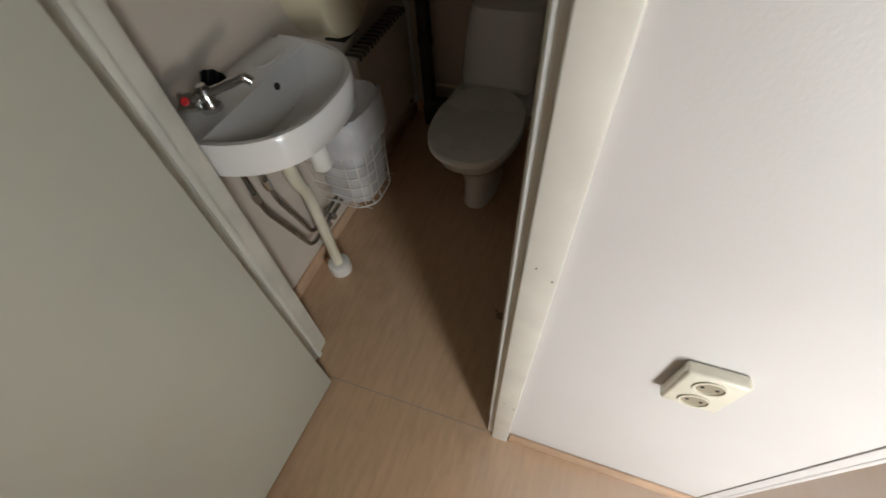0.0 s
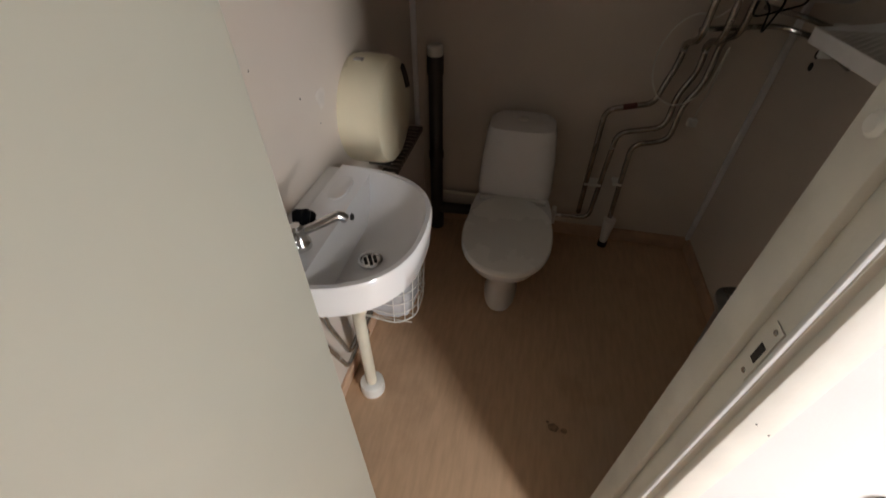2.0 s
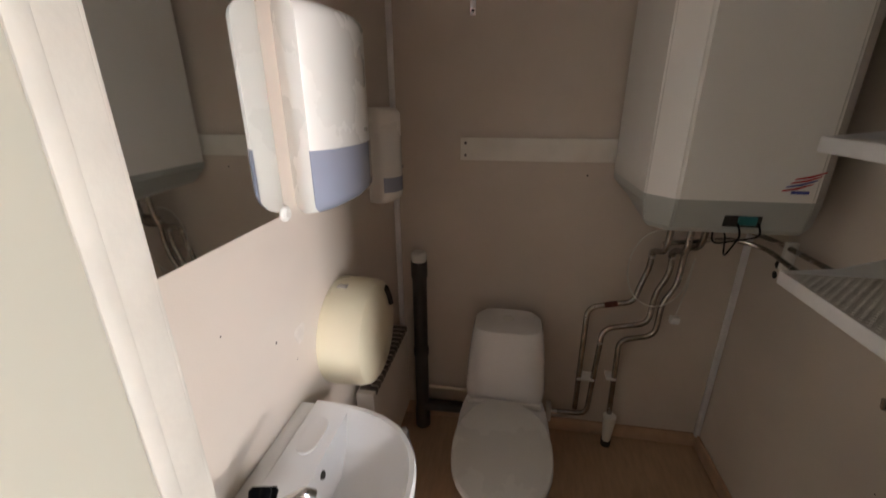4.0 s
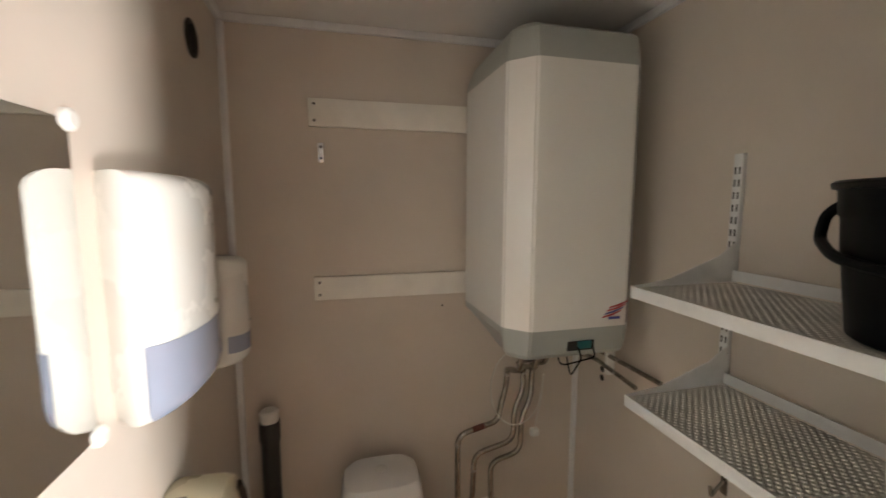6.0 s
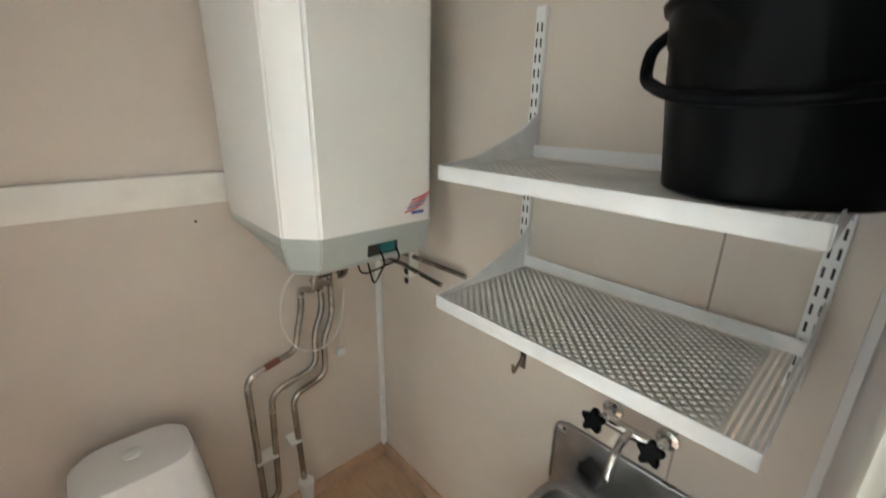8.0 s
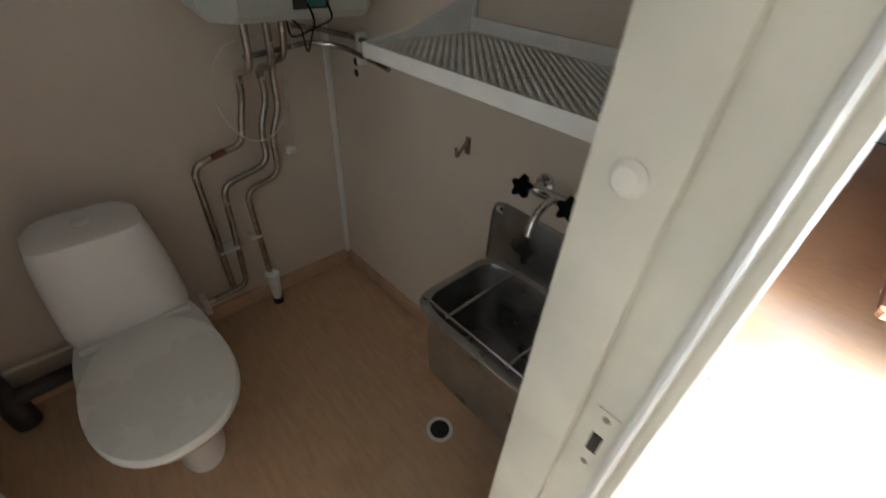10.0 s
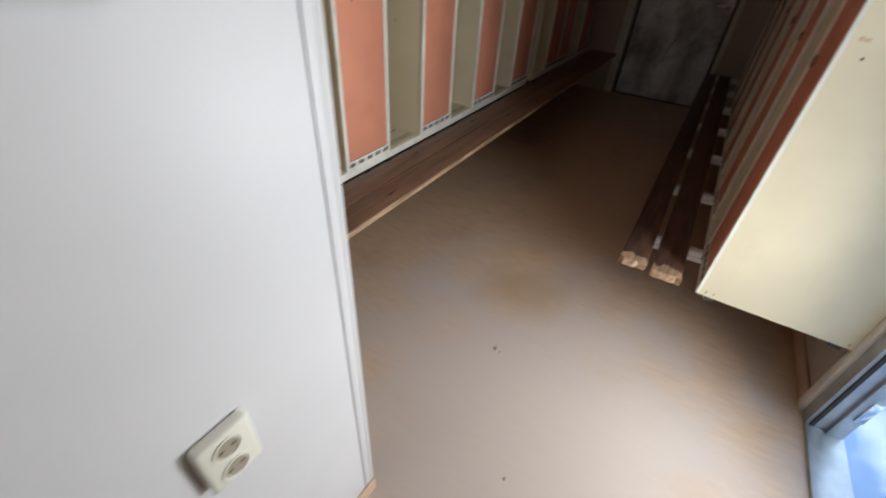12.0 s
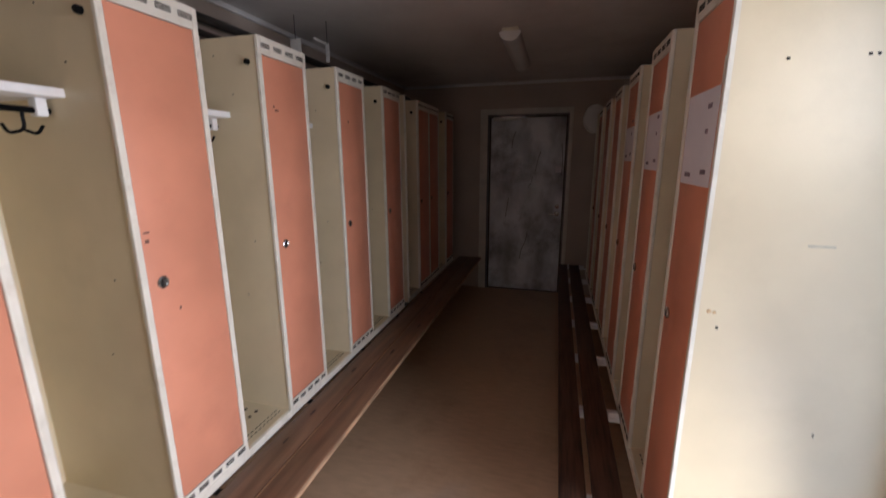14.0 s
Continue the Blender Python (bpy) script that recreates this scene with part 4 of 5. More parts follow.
for i in range(9):
    f = i / 8
    z = BZ0 + 0.012 + (BZ1 + 0.025 - BZ0) * f
    k = 0.80 + 0.24 * f if i < 8 else 1.07
    ring = []
    for x, y, _ in outline(-0.575, 1.28, 0.106, 0.116, 3.5, 36):
        j = 1 + random.uniform(-0.035, 0.03)
        ring.append((max(XL + 0.004, -0.575 + (x + 0.575) * k * j), 1.28 + (y - 1.28) * k * j, z + random.uniform(-0.006, 0.006)))
    rings.append(ring)
loft(bg, rings, True, False)
bag = tagged(part("bin_bag", bg, M_BAG, sharp=80), "thin translucent white plastic bag in the basket", "bag")
fold = [rings[-1]]
for z, k in ((BZ1 + 0.03, 1.12), (BZ1 - 0.01, 1.15), (BZ1 - 0.05, 1.14), (BZ1 - 0.085, 1.12)):
    fold.append([(max(XL + 0.004, -0.575 + (x + 0.575) * k * random.uniform(0.98, 1.03)), 1.28 + (y - 1.28) * k * random.uniform(0.98, 1.03), z + random.uniform(-0.012, 0.012)) for x, y, _ in outline(-0.575, 1.28, 0.106, 0.116, 3.5, 36)])
part("folded_edge", loft(bmesh.new(), fold, False, False), M_BAG, bag, "bag edge folded over the rim", sharp=80)

# jumbo roll holder
t = thing("paper_roll_holder", (XL, 1.485, 0.87), "yellowed round plastic toilet roll holder", "paper holder")
part("drum", lathe_axis(bmesh.new(), (XL, 1.485, 0.87), (1, 0, 0), [(0.157, 0), (0.160, 0.01), (0.157, 0.095), (0.150, 0.116), (0.136, 0.126), (0.05, 0.130), (0.0005, 0.1305)], 56), M_YELLOWP, t)
part("window", Tb([(XL + 0.128, 1.53 + 0.015, 0.985), (XL + 0.130, 1.565, 0.955), (XL + 0.130, 1.582, 0.915)], 0.010, 0.03, 8), M_DARK, t, "dark roll level window")
part("lock", Bx(XL + 0.02, XL + 0.05, 1.445, 1.465, 1.008, 1.028, bev=0.003), M_CHROME, t)
part("paper_slot", Bx(XL + 0.03, XL + 0.10, 1.44, 1.53, 0.704, 0.710), M_DARK, t)

# heater
t = thing("convector_heater", (XL, 1.74, 0.4), "beige wall convector heater with dark top grille", "heater")
part("body", Bx(XL + 0.012, XL + 0.075, 1.52, 1.97, 0.20, 0.60, bev=0.006), M_WALL, t)
part("mount", Bx(XL, XL + 0.012, 1.6, 1.9, 0.3, 0.5), M_WALL, t)
for i in range(14):
    y = 1.54 + i * 0.03
    part("grille_slat", Bx(XL + 0.02, XL + 0.078, y, y + 0.018, 0.585, 0.604), M_GRILLE, t)
part("foot", Bx(XL + 0.03, XL + 0.06, 1.94, 1.96, 0.17, 0.20), M_DARK, t)

# soap and towel dispensers


def dispenser(y0, y1, z0, z1, depth, za, zb, label, m2):
    """Wall box, wider in front than at the wall; the tinted window covers the front from za to zb."""
    t = thing("dispenser", (XL, (y0 + y1) / 2, (z0 + z1) / 2), label, "dispenser", "wall dispensers")
    w = y1 - y0
    prof = [(0.0, 0.15), (0.2, 0.09), (0.42, 0.02), (0.58, 0.0), (0.72, 0.05), (0.86, 0.15), (0.95, 0.30), (1.0, 0.50), (0.99, 0.68), (0.93, 0.84), (0.80, 0.95), (0.6, 1.0), (0.3, 0.98), (0.0, 0.90)]

    def shell(o):
        rings = []
        for q in range(25):
            f = q / 24
            z = z0 - o + (z1 - z0 + 2 * o) * (0.5 - 0.5 * math.cos(math.pi * f))
            e = min((z - z0 + o) / (0.10 * (z1 - z0)), (z1 + o - z) / (0.07 * (z1 - z0)), 1.0)
            k = 0.62 + 0.38 * math.sqrt(max(0.0, 1 - (1 - e) ** 2))
            rings.append([(XL + (px * depth + (o if px > 0 else 0)) * k, y0 + w * 0.5 + (py - 0.5) * (w + 2 * o) * (0.8 + 0.2 * k), z) for px, py in prof])
        return loft(bmesh.new(), rings)
    part("cover", shell(0.0), M_PLAST, t, "glossy white cover", sharp=50)
    b = shell(0.0012)
    for co, no in (((0, 0, zb), (0, 0, 1)), ((0, 0, za), (0, 0, -1)), ((XL + depth * 0.56, 0, 0), (-1, 0, 0))):
        bmesh.ops.bisect_plane(b, geom=list(b.verts) + list(b.edges) + list(b.faces), plane_co=co, plane_no=no, clear_outer=True)
    part("level_window", b, m2, t, "translucent blue grey lower part", sharp=50)
    part("lock", lathe_axis(bmesh.new(), (XL + depth * 0.98, y0 + w * 0.66, zb + 0.03), (1, 0, 0), [(0.005, 0), (0.005, 0.006), (0.003, 0.007)], 12), M_CHROME, t)
    return t


dispenser(1.282, 1.572, 1.28, 1.70, 0.125, 1.2, 1.418, "large white towel dispenser with blue grey base", M_BLUEGL)
dispenser(1.80, 1.91, 1.175, 1.49, 0.105, 1.215, 1.265, "small white soap dispenser with grey band", M_BLUEGL)

# toilet mirror
t = thing("mirror_toilet", (XL, 1.04, 1.5), "frameless wall mirror held by round clips", "mirror")
part("glass", Bx(XL + 0.001, XL + 0.006, 0.80, 1.265, 1.285, 1.768), M_MIRROR, t)
for z in (1.285, 1.768):
    part("clip", lathe_axis(bmesh.new(), (XL + 0.001, 1.268, z), (1, 0, 0), [(0.017, 0), (0.017, 0.008), (0.011, 0.013)], 20), M_PLAST, t, "white round mirror clip")

# stack pipe
t = thing("soil_pipe", (-0.585, 2.045, 0), "dark soil pipe with a white cap", "pipe")
part("pipe", lathe(bmesh.new(), -0.585, 2.045, [(0.036, 0.0), (0.036, 0.10), (0.031, 0.11), (0.031, 0.40), (0.035, 0.41), (0.035, 0.44), (0.031, 0.45), (0.031, 0.79), (0.035, 0.80), (0.035, 0.87)], 22), M_PVCB, t)
part("cap", lathe(bmesh.new(), -0.585, 2.045, [(0.031, 0.87), (0.033, 0.875), (0.033, 0.905), (0.026, 0.912)], 22), M_PLAST, t, "white plastic cap")
part("branch", Tb([(-0.585, 2.045, 0.12), (-0.45, 2.05, 0.12), (-0.30, 2.02, 0.15)], 0.028, 0.05, 14), M_PVCB, t)
part("thin_pipe", Tb([(-0.56, 2.09, 0.19), (-0.32, 2.09, 0.19)], 0.008), M_PVCC, t)

# mounting boards
for z0, z1 in ((1.915, 2.012), (1.287, 1.373)):
    t = tagged(part("wall_board", Bx(-0.42, XW - 0.02, YB - 0.02, YB, z0, z1, bev=0.002), M_BOARD), "white painted mounting board across the wall", "board", "mounting boards")
    for dz in (0.02, z1 - z0 - 0.02):
        part("screw", lathe_axis(bmesh.new(), (-0.40, YB - 0.02, z0 + dz), (0, -1, 0), [(0.005, 0), (0.004, 0.0015)], 10), M_DARK, t)
t = tagged(part("fixing_plate", Bx(-0.393, -0.372, YB - 0.006, YB, 1.79, 1.86, bev=0.002), M_CHROME), "small metal fixing plate with screw holes", "bracket")
for z in (1.805, 1.845):
    part("screw_hole", lathe_axis(bmesh.new(), (-0.3825, YB - 0.006, z), (0, -1, 0), [(0.0055, 0), (0.0055, 0.0008)], 10), M_DARK, t)
tagged(part("vent_ring", lathe_axis(bmesh.new(), (XL, 1.85, 2.09), (1, 0, 0), [(0.05, 0), (0.05, 0.004), (0.036, 0.006), (0.034, 0.001)], 28), M_DARK), "dark round vent hole ring", "vent")

# ---- water heater ----
t = thing("water_heater", (0.38, YB, 1.65), "white faceted wall water heater with grey ends", "water heater")


def hring(z, front=0.0, rear=0.0):
    """The heater's chamfered plan at one height; front and rear pull its sides in."""
    return [(x, y, z) for x, y in ((0.155 + rear, 2.085), (0.160 + front, 1.708), (0.225, 1.640 + front), (0.552, 1.642 + front), (0.618 - front, 1.712), (0.625 - rear, 2.085))]


def faceted(rings, soft):
    b = loft(bmesh.new(), rings)
    bmesh.ops.bevel(b, geom=[e for e in b.edges if abs(e.verts[0].co.z - e.verts[1].co.z) > 0.01], offset=soft, segments=3, affect='EDGES')
    return b


part("casing", faceted([hring(1.262), hring(2.055)], 0.006), M_BOILER, t, sharp=20)
part("lower_cap", faceted([hring(1.168, 0.022, 0.075), hring(1.182, 0.010, 0.055), hring(1.238, 0.001, 0.002), hring(1.262, 0.001, 0.001)], 0.004), M_PLASTG, t, "grey lower cap", sharp=16)
part("upper_cap", faceted([hring(2.055, 0.001, 0.001), hring(2.085, 0.002, 0.004), hring(2.140, 0.012, 0.03), hring(2.156, 0.035, 0.06)], 0.004), M_PLASTG, t, "grey upper cap", sharp=16)
part("wall_bracket", Bx(0.2, 0.55, 2.085, YB, 1.45, 1.9), M_PLASTG, t)
tm = part("terminal_opening", Bx(0.352, 0.442, 1.642, 1.70, 1.192, 1.222), M_DARK, t, "open terminal compartment")
part("terminal_block", Bx(0.385, 0.43, 1.636, 1.655, 1.198, 1.222, bev=0.003), M_TEAL, tm)
for i, (xa, xb, zb) in enumerate(((0.385, 0.40, 1.08), (0.435, 0.36, 1.12))):
    part("lead", Tb([(xa, 1.640, 1.205), (xa + 0.01, 1.632, 1.17), (xb, 1.70, zb), (xb + 0.04, 1.80, zb + 0.05), (0.40, 1.88, 1.17)], 0.0028, 0.03, 6), M_BLACK, tm)
lg = part("emblem", Bx(0.490, 0.530, 1.6395, 1.6425, 1.285, 1.293), M_BLUEM, t, "small red and blue emblem")
for i in range(4):
    b = bmesh.new()
    loft(b, [[(0.466 + 0.008 * i + dx, 1.6392 + dy, 1.291 + 0.010 * i + dz) for dx, dz in ((0, 0), (0.035, 0.006), (0.064, 0.018), (0.068, 0.022), (0.035, 0.011), (0.004, 0.004))] for dy in (0, 0.0022)])
    part("stroke", b, M_BLUEM if i == 1 else M_RED, lg)

# pipes under the heater
t = thing("heater_pipes", (0.25, 2.07, 0.5), "grey steel heating pipes on the back wall", "pipe")
PY = 2.075
part("pipe", Tb([(0.338, 1.93, 1.19), (0.338, 1.95, 1.0), (0.338, PY, 0.96), (0.336, PY, 0.89), (0.312, PY, 0.80), (0.300, PY, 0.735), (0.126, PY, 0.695), (0.127, PY, 0.17)], 0.0115, 0.045, 12), M_PIPE, t)
part("pipe", Tb([(0.400, 1.93, 1.19), (0.405, 1.95, 1.0), (0.408, PY, 0.97), (0.414, PY, 0.865), (0.374, PY, 0.777), (0.372, PY, 0.640), (0.198, PY, 0.60), (0.180, PY, 0.145), (0.05, PY, 0.14)], 0.0115, 0.045, 12), M_PIPE, t)
part("pipe", Tb([(0.45, 1.93, 1.19), (0.453, 1.96, 1.02), (0.452, PY, 0.98), (0.449, PY, 0.82), (0.408, PY, 0.74), (0.405, PY, 0.585), (0.270, PY, 0.553), (0.280, PY, 0.14)], 0.0115, 0.045, 12), M_PIPE, t)
part("red_sleeve", Tb([(0.24, PY, 0.722), (0.19, PY, 0.710)], 0.0125), mat("red_sleeve", (0.13, 0.035, 0.025), 0.5), t)
for x, z, wd in ((0.155, 0.34, 0.075), (0.262, 0.355, 0.04)):
    part("pipe_clip", Bx(x - wd / 2, x + wd / 2, PY - 0.014, YB, z - 0.006, z + 0.006, bev=0.002), M_PLAST, t, "white pipe clip")
for x, z in ((0.338, 0.93), (0.41, 0.93), (0.452, 0.95)):
    part("coupling", lathe(bmesh.new(), x, PY, [(0.013, z), (0.015, z + 0.006), (0.015, z + 0.028), (0.013, z + 0.034)], 6), M_CHROME, t)
part("cone", lathe(bmesh.new(), 0.279, PY - 0.02, [(0.018, 0.03), (0.028, 0.15), (0.029, 0.165), (0.024, 0.165)], 20), M_PLAST, t, "white drain funnel")
part("foot", lathe(bmesh.new(), 0.279, PY - 0.02, [(0.022, 0.0), (0.022, 0.03)], 18), M_DARK, t)
part("valve", lathe_axis(bmesh.new(), (0.03, PY, 0.14), (-1, 0, 0), [(0.013, -0.02), (0.013, 0.03), (0.009, 0.035)], 12), M_CHROME, t)
part("tee", Bx(0.0, 0.022, PY - 0.03, PY + 0.02, 0.10, 0.18, bev=0.004), M_PLAST, t)
part("cross_pipe", Tb([(0.33, 1.96, 1.03), (0.58, 2.02, 1.04), (0.655, 1.95, 1.03), (0.655, 1.70, 1.012)], 0.0085, 0.05, 10), M_PIPE, t)
part("cross_pipe", Tb([(0.50, 1.98, 1.10), (0.62, 2.0, 1.075), (0.665, 1.92, 1.065), (0.665, 1.60, 1.07)], 0.0085, 0.05, 10), M_PIPE, t)
part("pipe_saddle", Bx(0.655, XW, 1.858, 1.876, 0.99, 1.085, bev=0.003), M_PLAST, t, "white pipe saddle")
t = thing("loose_cable", (0.38, 2.0, 0.9), "thin white loose cable with a plug", "cable")
pts = [(0.42, 1.9, 1.15)]
for i in range(12):
    a = math.pi * (0.35 + 1.5 * i / 11)
    pts.append((0.33 + 0.105 * math.cos(a), 1.99 - 0.04 * i / 11, 0.925 + 0.15 * math.sin(a)))
pts += [(0.43, 1.93, 1.0), (0.445, 1.98, 0.85), (0.452, 2.04, 0.70)]
part("cable", Tb(pts, 0.0028, 0.03, 6), M_CABLE, t)
part("plug", Bx(0.435, 0.470, 2.025, 2.055, 0.67, 0.70, bev=0.006), M_PLAST, t)
for z in (0.982, 0.945):
    tagged(part("pipe_hole", lathe_axis(bmesh.new(), (XW, 1.934, z), (-1, 0, 0), [(0.013, 0), (0.013, 0.001), (0.010, 0.0015)], 16), M_DARK), "round drilled hole in the partition", "hole", "pipe holes")

# ---- shelves ----
for y, z1 in ((1.406, 1.775), (0.822, 1.95)):
    t = tagged(part("shelf_rail", Bx(XW - 0.014, XW, y - 0.013, y + 0.013, 1.10, z1, bev=0.002), M_TRIMW), "white slotted wall rail", "rail", "shelf rails")
    n = int((z1 - 1.12) / 0.032)
    for i in range(n):
        for dy in (-0.006, 0.006):
            part("slot", Bx(XW - 0.0148, XW - 0.0138, y + dy - 0.002, y + dy + 0.002, 1.115 + i * 0.032, 1.133 + i * 0.032), M_DARK, t)


def shelf(z, lattice, label):
    t = thing("shelf", (0.52, 1.1, z), label, "shelf", "wall shelves")
    x0, x1, y0, y1 = 0.362, XW - 0.02, 0.812, 1.392
    part("front_lip", Bx(x0, x0 + 0.004, y0, y1, z - 0.028, z + 0.001, bev=0.0015), M_TRIMW, t)
    part("rear_lip", Bx(x1 - 0.003, x1, y0, y1, z, z + 0.028), M_TRIMW, t)
    for y in (y0, y1 - 0.003):
        b = bmesh.new()
        loft(b, [[(x0, yy, z - 0.026), (x1, yy, z - 0.026), (x1, yy, z + 0.10), (x1 - 0.05, yy, z + 0.065), (x1 - 0.2, yy, z + 0.012), (x0, yy, z)] for yy in (y, y + 0.003)])
        part("end_bracket", b, M_TRIMW, t)
        part("rail_hook", Bx(x1, XW - 0.012, y - 0.001, y + 0.004, z - 0.02, z + 0.08), M_TRIMW, t)
    if lattice:
        b = bmesh.new()
        vs, fs = [], []
        nx, ny, w_, th = 32, 56, 0.0050, 0.0013
        xa, xb, ya, yb = x0 + 0.005, x1 - 0.004, y0 + 0.05, y1 - 0.006
        px, py = (xb - xa) / nx, (yb - ya) / ny

        def strand(p, q, h):
            d = Vector((q[0] - p[0], q[1] - p[1])).normalized()
            o = Vector((-d.y, d.x)) * w_
            k = len(vs)
            for zz, e in ((z - 0.004, 1.0), (z - 0.004 + h, 0.6)):
                for c_, sg in ((p, 1), (p, -1), (q, -1), (q, 1)):
                    vs.append((c_[0] + o.x * sg * e, c_[1] + o.y * sg * e, zz))
            fs.extend([(k + 4, k + 7, k + 6, k + 5), (k, k + 4, k + 5, k + 1), (k + 2, k + 6, k + 7, k + 3), (k + 1, k + 5, k + 6, k + 2), (k + 3, k + 7, k + 4, k)])
        for i in range(nx):
            for j in range(ny):
                cx_, cy_ = xa + px * (i + 0.5), ya + py * (j + 0.5)
                up = (i + j) % 2
                strand((cx_ - px / 2, cy_ - py / 2 if up else cy_ + py / 2), (cx_ + px / 2, cy_ + py / 2 if up else cy_ - py / 2), th)
        me = bpy.data.meshes.new("deck")
        me.from_pydata(vs, [], fs)
        b.from_mesh(me)
        bpy.data.meshes.remove(me)
        for i in range(5):
            yy = y0 + 0.006 + i * 0.0095
            box(b, x0 + 0.004, x1 - 0.004, yy, yy + 0.0055, z - 0.004, z)
        box(b, x0 + 0.004, x1 - 0.003, y0 + 0.05, y1 - 0.003, z - 0.0062, z - 0.0042)
        part("perforated_deck", b, M_DECK, t, "grey white perforated deck", kind="stuff")
    else:
        part("deck", Bx(x0 + 0.004, x1 - 0.003, y0 + 0.003, y1 - 0.003, z - 0.004, z), M_TRIMW, t)
    return t


shelf(1.448, True, "white wire deck wall shelf with a bucket")
shelf(1.170, True, "white perforated wall shelf, dusty")

t = thing("bucket", (0.51, 0.90, 1.449), "black plastic bucket standing on the shelf", "bucket")
part("shell", lathe(bmesh.new(), 0.51, 0.90, [(0.120, 1.449), (0.124, 1.452), (0.140, 1.585), (0.143, 1.628), (0.146, 1.632), (0.149, 1.670), (0.156, 1.672), (0.158, 1.680), (0.152, 1.684), (0.145, 1.68), (0.138, 1.630), (0.118, 1.456)], 48), M_BLACK, t)
part("handle", Tb([(0.47, 1.036, 1.652), (0.462, 1.058, 1.632), (0.448, 1.056, 1.592), (0.400, 1.004, 1.570), (0.366, 0.93, 1.562), (0.368, 0.85, 1.564), (0.41, 0.788, 1.574)], 0.0085, 0.03, 10), M_BLACK, t)
random.seed(7)
b = bmesh.new()
bmesh.ops.create_icosphere(b, subdivisions=3, radius=0.09)
for v in b.verts:
    k = 1 + 0.25 * noise.noise(v.co * 22)
    v.co = Vector((0.54 + v.co.x * k, 0.86 + v.co.y * k, 1.672 + v.co.z * k * 0.62))
tagged(part("cleaning_cloth", b, M_PINK, sharp=80), "crumpled bright pink cloth in the bucket", "cloth")

# ---- steel sink ----
t = thing("utility_sink", (0.53, 1.03, 0.5), "stainless steel utility sink with splash back", "sink")
b = Bx(XW - 0.006, XW, 0.815, 1.253, 0.52, 0.762)
es = [e for e in b.edges if abs(e.verts[0].co.x - e.verts[1].co.x) > 0.003 and min(e.verts[0].co.z, e.verts[1].co.z) > 0.7]
bmesh.ops.bevel(b, geom=es, offset=0.035, segments=6, affect='EDGES')
part("splash_back", b, M_SINKST, t)
part("rolled_rim", Tb([(XW - 0.008, 0.817, 0.56), (XW - 0.008, 0.817, 0.760), (XW - 0.008, 1.251, 0.760), (XW - 0.008, 1.251, 0.56)], 0.0045, 0.04, 8), M_SINKST, t)
ol = lambda k, z, n=6: outline(0.525, 1.03, 0.163 * k, 0.212 * k if k == 1 else 0.212 - 0.163 * (1 - k), n, 48, z)
part("basin", loft(bmesh.new(), [ol(0.80, 0.30), ol(0.84, 0.31), ol(0.90, 0.52), ol(0.985, 0.56), ol(1.0, 0.563), ol(1.0, 0.572), ol(0.97, 0.576), ol(0.86, 0.573), ol(0.83, 0.56), ol(0.76, 0.34), ol(0.70, 0.325)]), M_SINKST, t, sharp=50)
for y in (0.93, 1.13):
    part("grate_bar", Tb([(0.39, y, 0.577), (0.655, y, 0.577)], 0.004), M_CHROME, t)
part("grate_bar", Tb([(0.40, 0.86, 0.578), (0.40, 1.2, 0.578)], 0.004), M_CHROME, t)
part("wall_fixing", Bx(0.668, XW - 0.006, 0.86, 1.2, 0.35, 0.53), M_SINKST, t)
part("outlet", Tb([(0.53, 1.03, 0.31), (0.53, 1.03, 0.12), (0.66, 1.03, 0.08)], 0.02, 0.05, 12), M_PVCC, t)
for y, z in ((0.845, 0.74), (1.225, 0.74)):
    part("screw", lathe_axis(bmesh.new(), (XW - 0.006, y, z), (-1, 0, 0), [(0.006, 0), (0.005, 0.002)], 10), M_DARK, t)
t = thing("wall_tap", (XW, 1.07, 0.83), "chrome wall tap with black star handles", "tap")
part("bridge", Tb([(0.645, 1.005, 0.83), (0.645, 1.14, 0.83)], 0.014, 0.03, 14), M_CHROME, t)
for y in (1.01, 1.135):
    part("inlet", lathe_axis(bmesh.new(), (XW, y, 0.83), (-1, 0, 0), [(0.026, 0), (0.024, 0.008), (0.012, 0.01), (0.012, 0.05)], 20), M_CHROME, t)
    part("valve", Tb([(0.645, y, 0.83), (0.60, y, 0.85)], 0.013, 0.03, 14), M_CHROME, t)
    star_knob("handle", (0.602, y, 0.849), (-0.9, 0, 0.4), 0.024, 0.026, M_BLACK, t, "black star handle", 5)
t.location += Vector((0, -0.025, 0.042))
part("spout", Tb([(0.645, 1.072, 0.83), (0.61, 1.072, 0.835), (0.565, 1.072, 0.81), (0.555, 1.072, 0.765)], 0.010, 0.03, 12), M_CHROME, t)
t = thing("wall_hook", (XW, 1.38, 0.87), "small grey metal coat hook", "hook")
part("plate", Bx(XW - 0.004, XW, 1.37, 1.388, 0.85, 0.90), M_PIPE, t)
part("prong", Tb([(XW - 0.004, 1.379, 0.89), (XW - 0.03, 1.379, 0.865), (XW - 0.045, 1.379, 0.85), (XW - 0.05, 1.379, 0.88)], 0.005, 0.015, 8), M_PIPE, t)

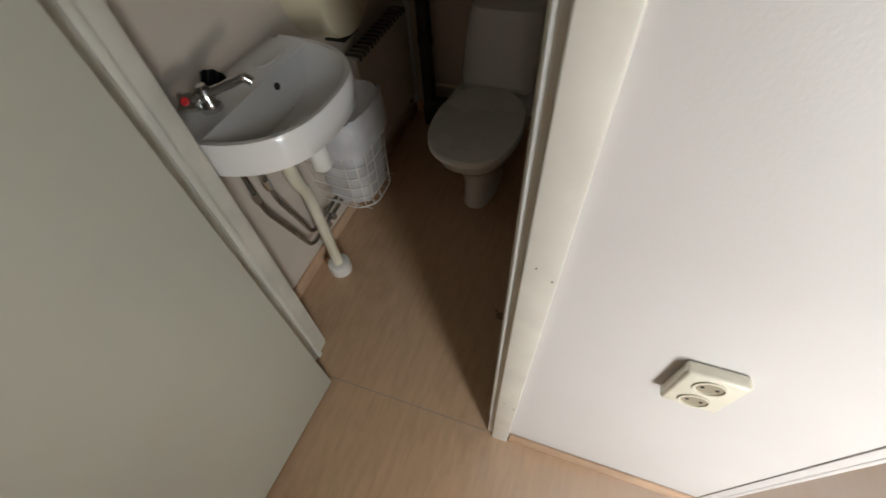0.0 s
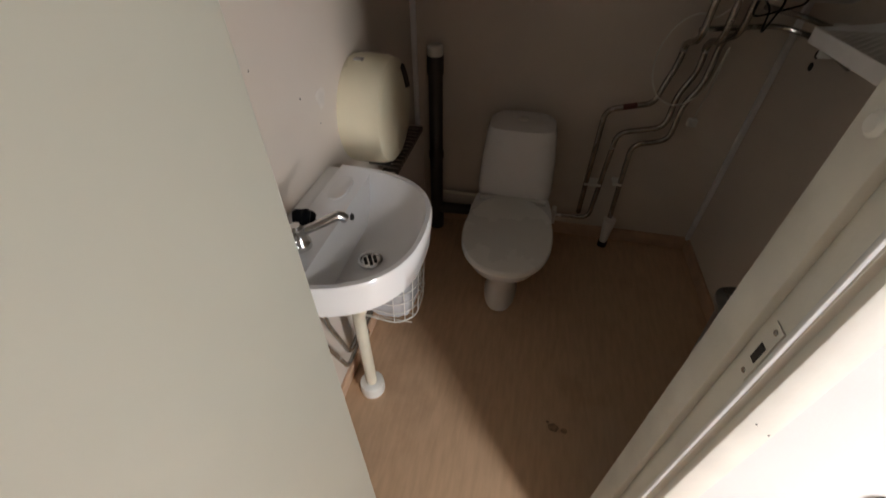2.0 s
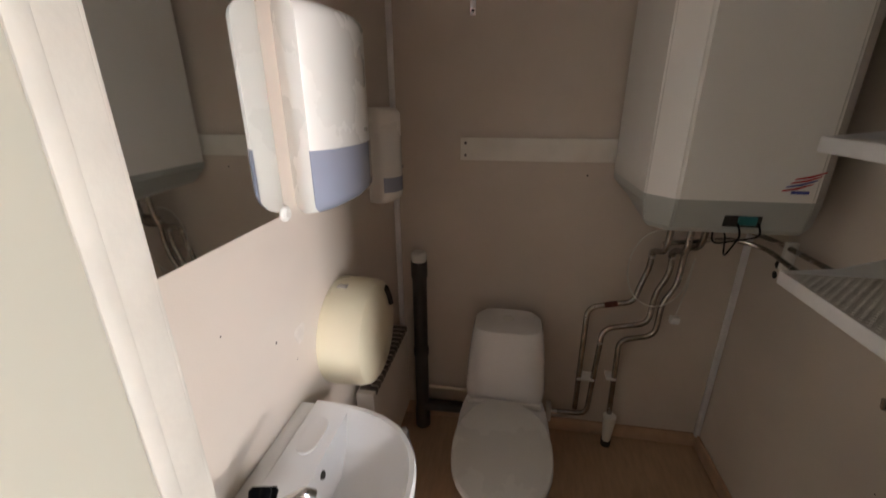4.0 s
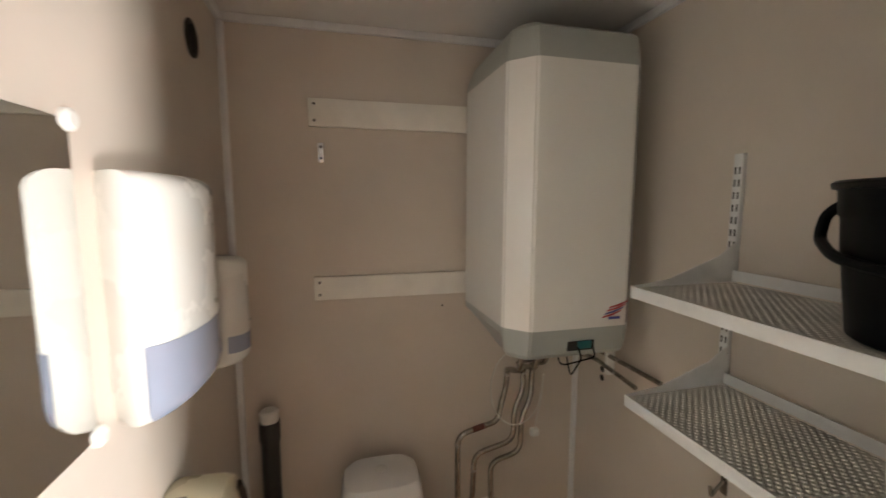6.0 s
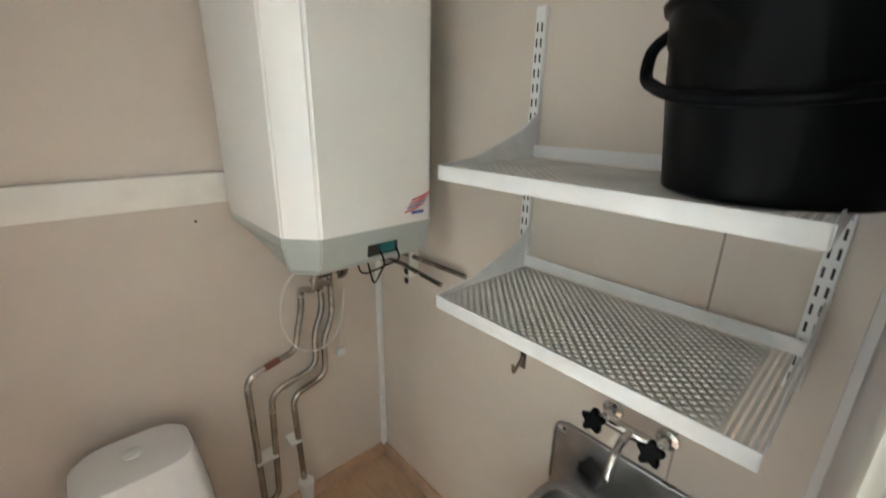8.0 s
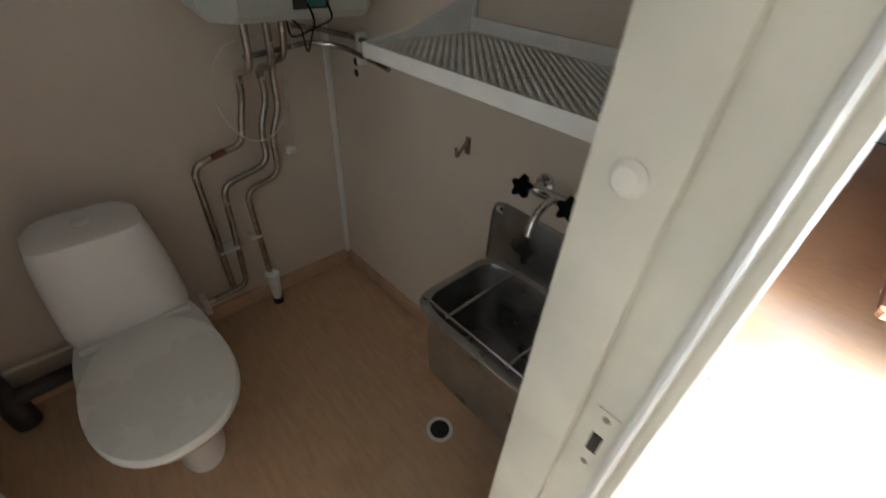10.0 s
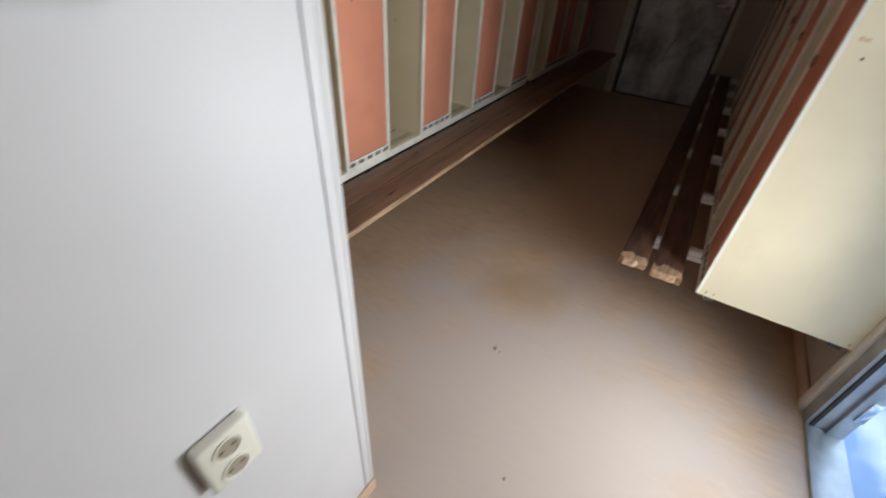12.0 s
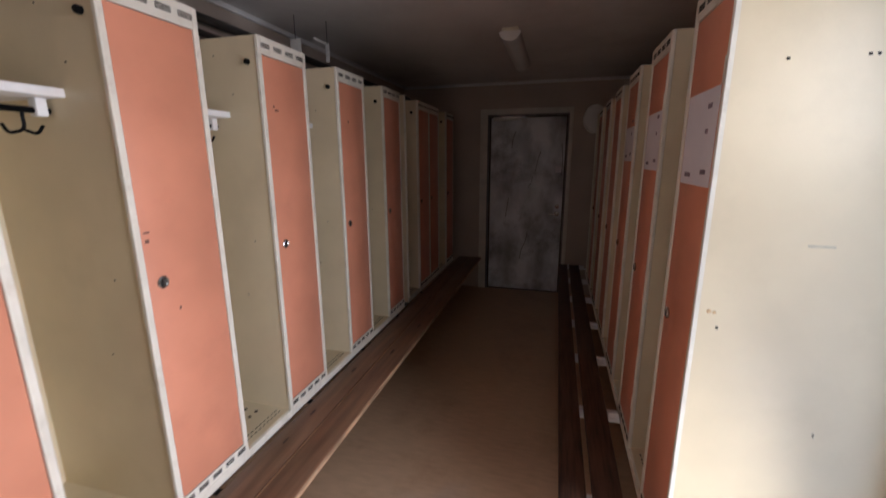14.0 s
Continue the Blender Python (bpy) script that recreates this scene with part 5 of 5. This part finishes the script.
# floor drain and stains
t = thing("floor_drain", (0.415, 1.135, 0), "round floor drain with a pale rim", "drain")
part("rim", lathe(bmesh.new(), 0.415, 1.135, [(0.045, 0.0), (0.045, 0.003), (0.036, 0.0035), (0.034, 0.001)], 28), M_PLAST, t)
part("grate", lathe(bmesh.new(), 0.415, 1.135, [(0.033, 0.0), (0.033, 0.0016)], 24), M_DARK, t)
M_SPOT = mat("floor_spot", (0.34, 0.215, 0.13), 0.5, var=0.3, scale=40)
for i, (x, y, r_) in enumerate(((0.049, 1.035, 0.018), (0.085, 1.03, 0.011), (0.03, 1.05, 0.006), (1.367, 0.58, 0.010), (1.36, 0.555, 0.004), (0.93, 0.33, 0.006))):
    ring = [(x + r_ * (1 + 0.35 * noise.noise(Vector((math.cos(a) * 2, math.sin(a) * 2, i * 5.1)))) * math.cos(a), y + 0.8 * r_ * (1 + 0.35 * noise.noise(Vector((math.sin(a) * 2, i * 3.3, math.cos(a))))) * math.sin(a)) for a in [2 * math.pi * k / 20 for k in range(20)]]
    tagged(part("floor_stain", loft(bmesh.new(), [[(p[0], p[1], 0.0) for p in ring], [(p[0], p[1], 0.0008) for p in ring]]), M_SPOT), "small dark stain on the vinyl floor", "stain", "floor stains")

# small marks on walls and doors
for i, (x, y, z, ax, r_) in enumerate(((XL, 1.17, 1.02, (1, 0, 0), 0.003), (XL, 1.24, 0.93, (1, 0, 0), 0.002), (XL, 1.02, 1.13, (1, 0, 0), 0.002), (XL, 0.93, 0.60, (1, 0, 0), 0.003),
                                       (0.07, YB, 1.235, (0, -1, 0), 0.004), (XW, 1.26, 0.70, (-1, 0, 0), 0.002), (XW, 1.12, 1.36, (-1, 0, 0), 0.0025), (XW, 1.03, 1.36, (-1, 0, 0), 0.0025),
                                       (XW, 1.36, 0.62, (-1, 0, 0), 0.002))):
    tagged(part("screw_hole", lathe_axis(bmesh.new(), (x, y, z), ax, [(r_, 0), (r_ * 0.8, 0.0006)], 10), M_DARK), "tiny dark screw hole in the wall panel", "hole", "screw holes")
M_PATCH = mat("filler_patch", (0.71, 0.65, 0.59), 0.6, var=0.06, scale=30)
ring = [(1.265 + 0.022 * (1 + 0.3 * math.sin(3 * a)) * math.cos(a), 0.985 + 0.03 * (1 + 0.2 * math.cos(2 * a)) * math.sin(a)) for a in [2 * math.pi * k / 20 for k in range(20)]]
tagged(part("filler_patch", loft(bmesh.new(), [[(XL, p[0], p[1]) for p in ring], [(XL + 0.0006, p[0], p[1]) for p in ring]]), M_PATCH), "pale filler patch on the panel wall", "patch")
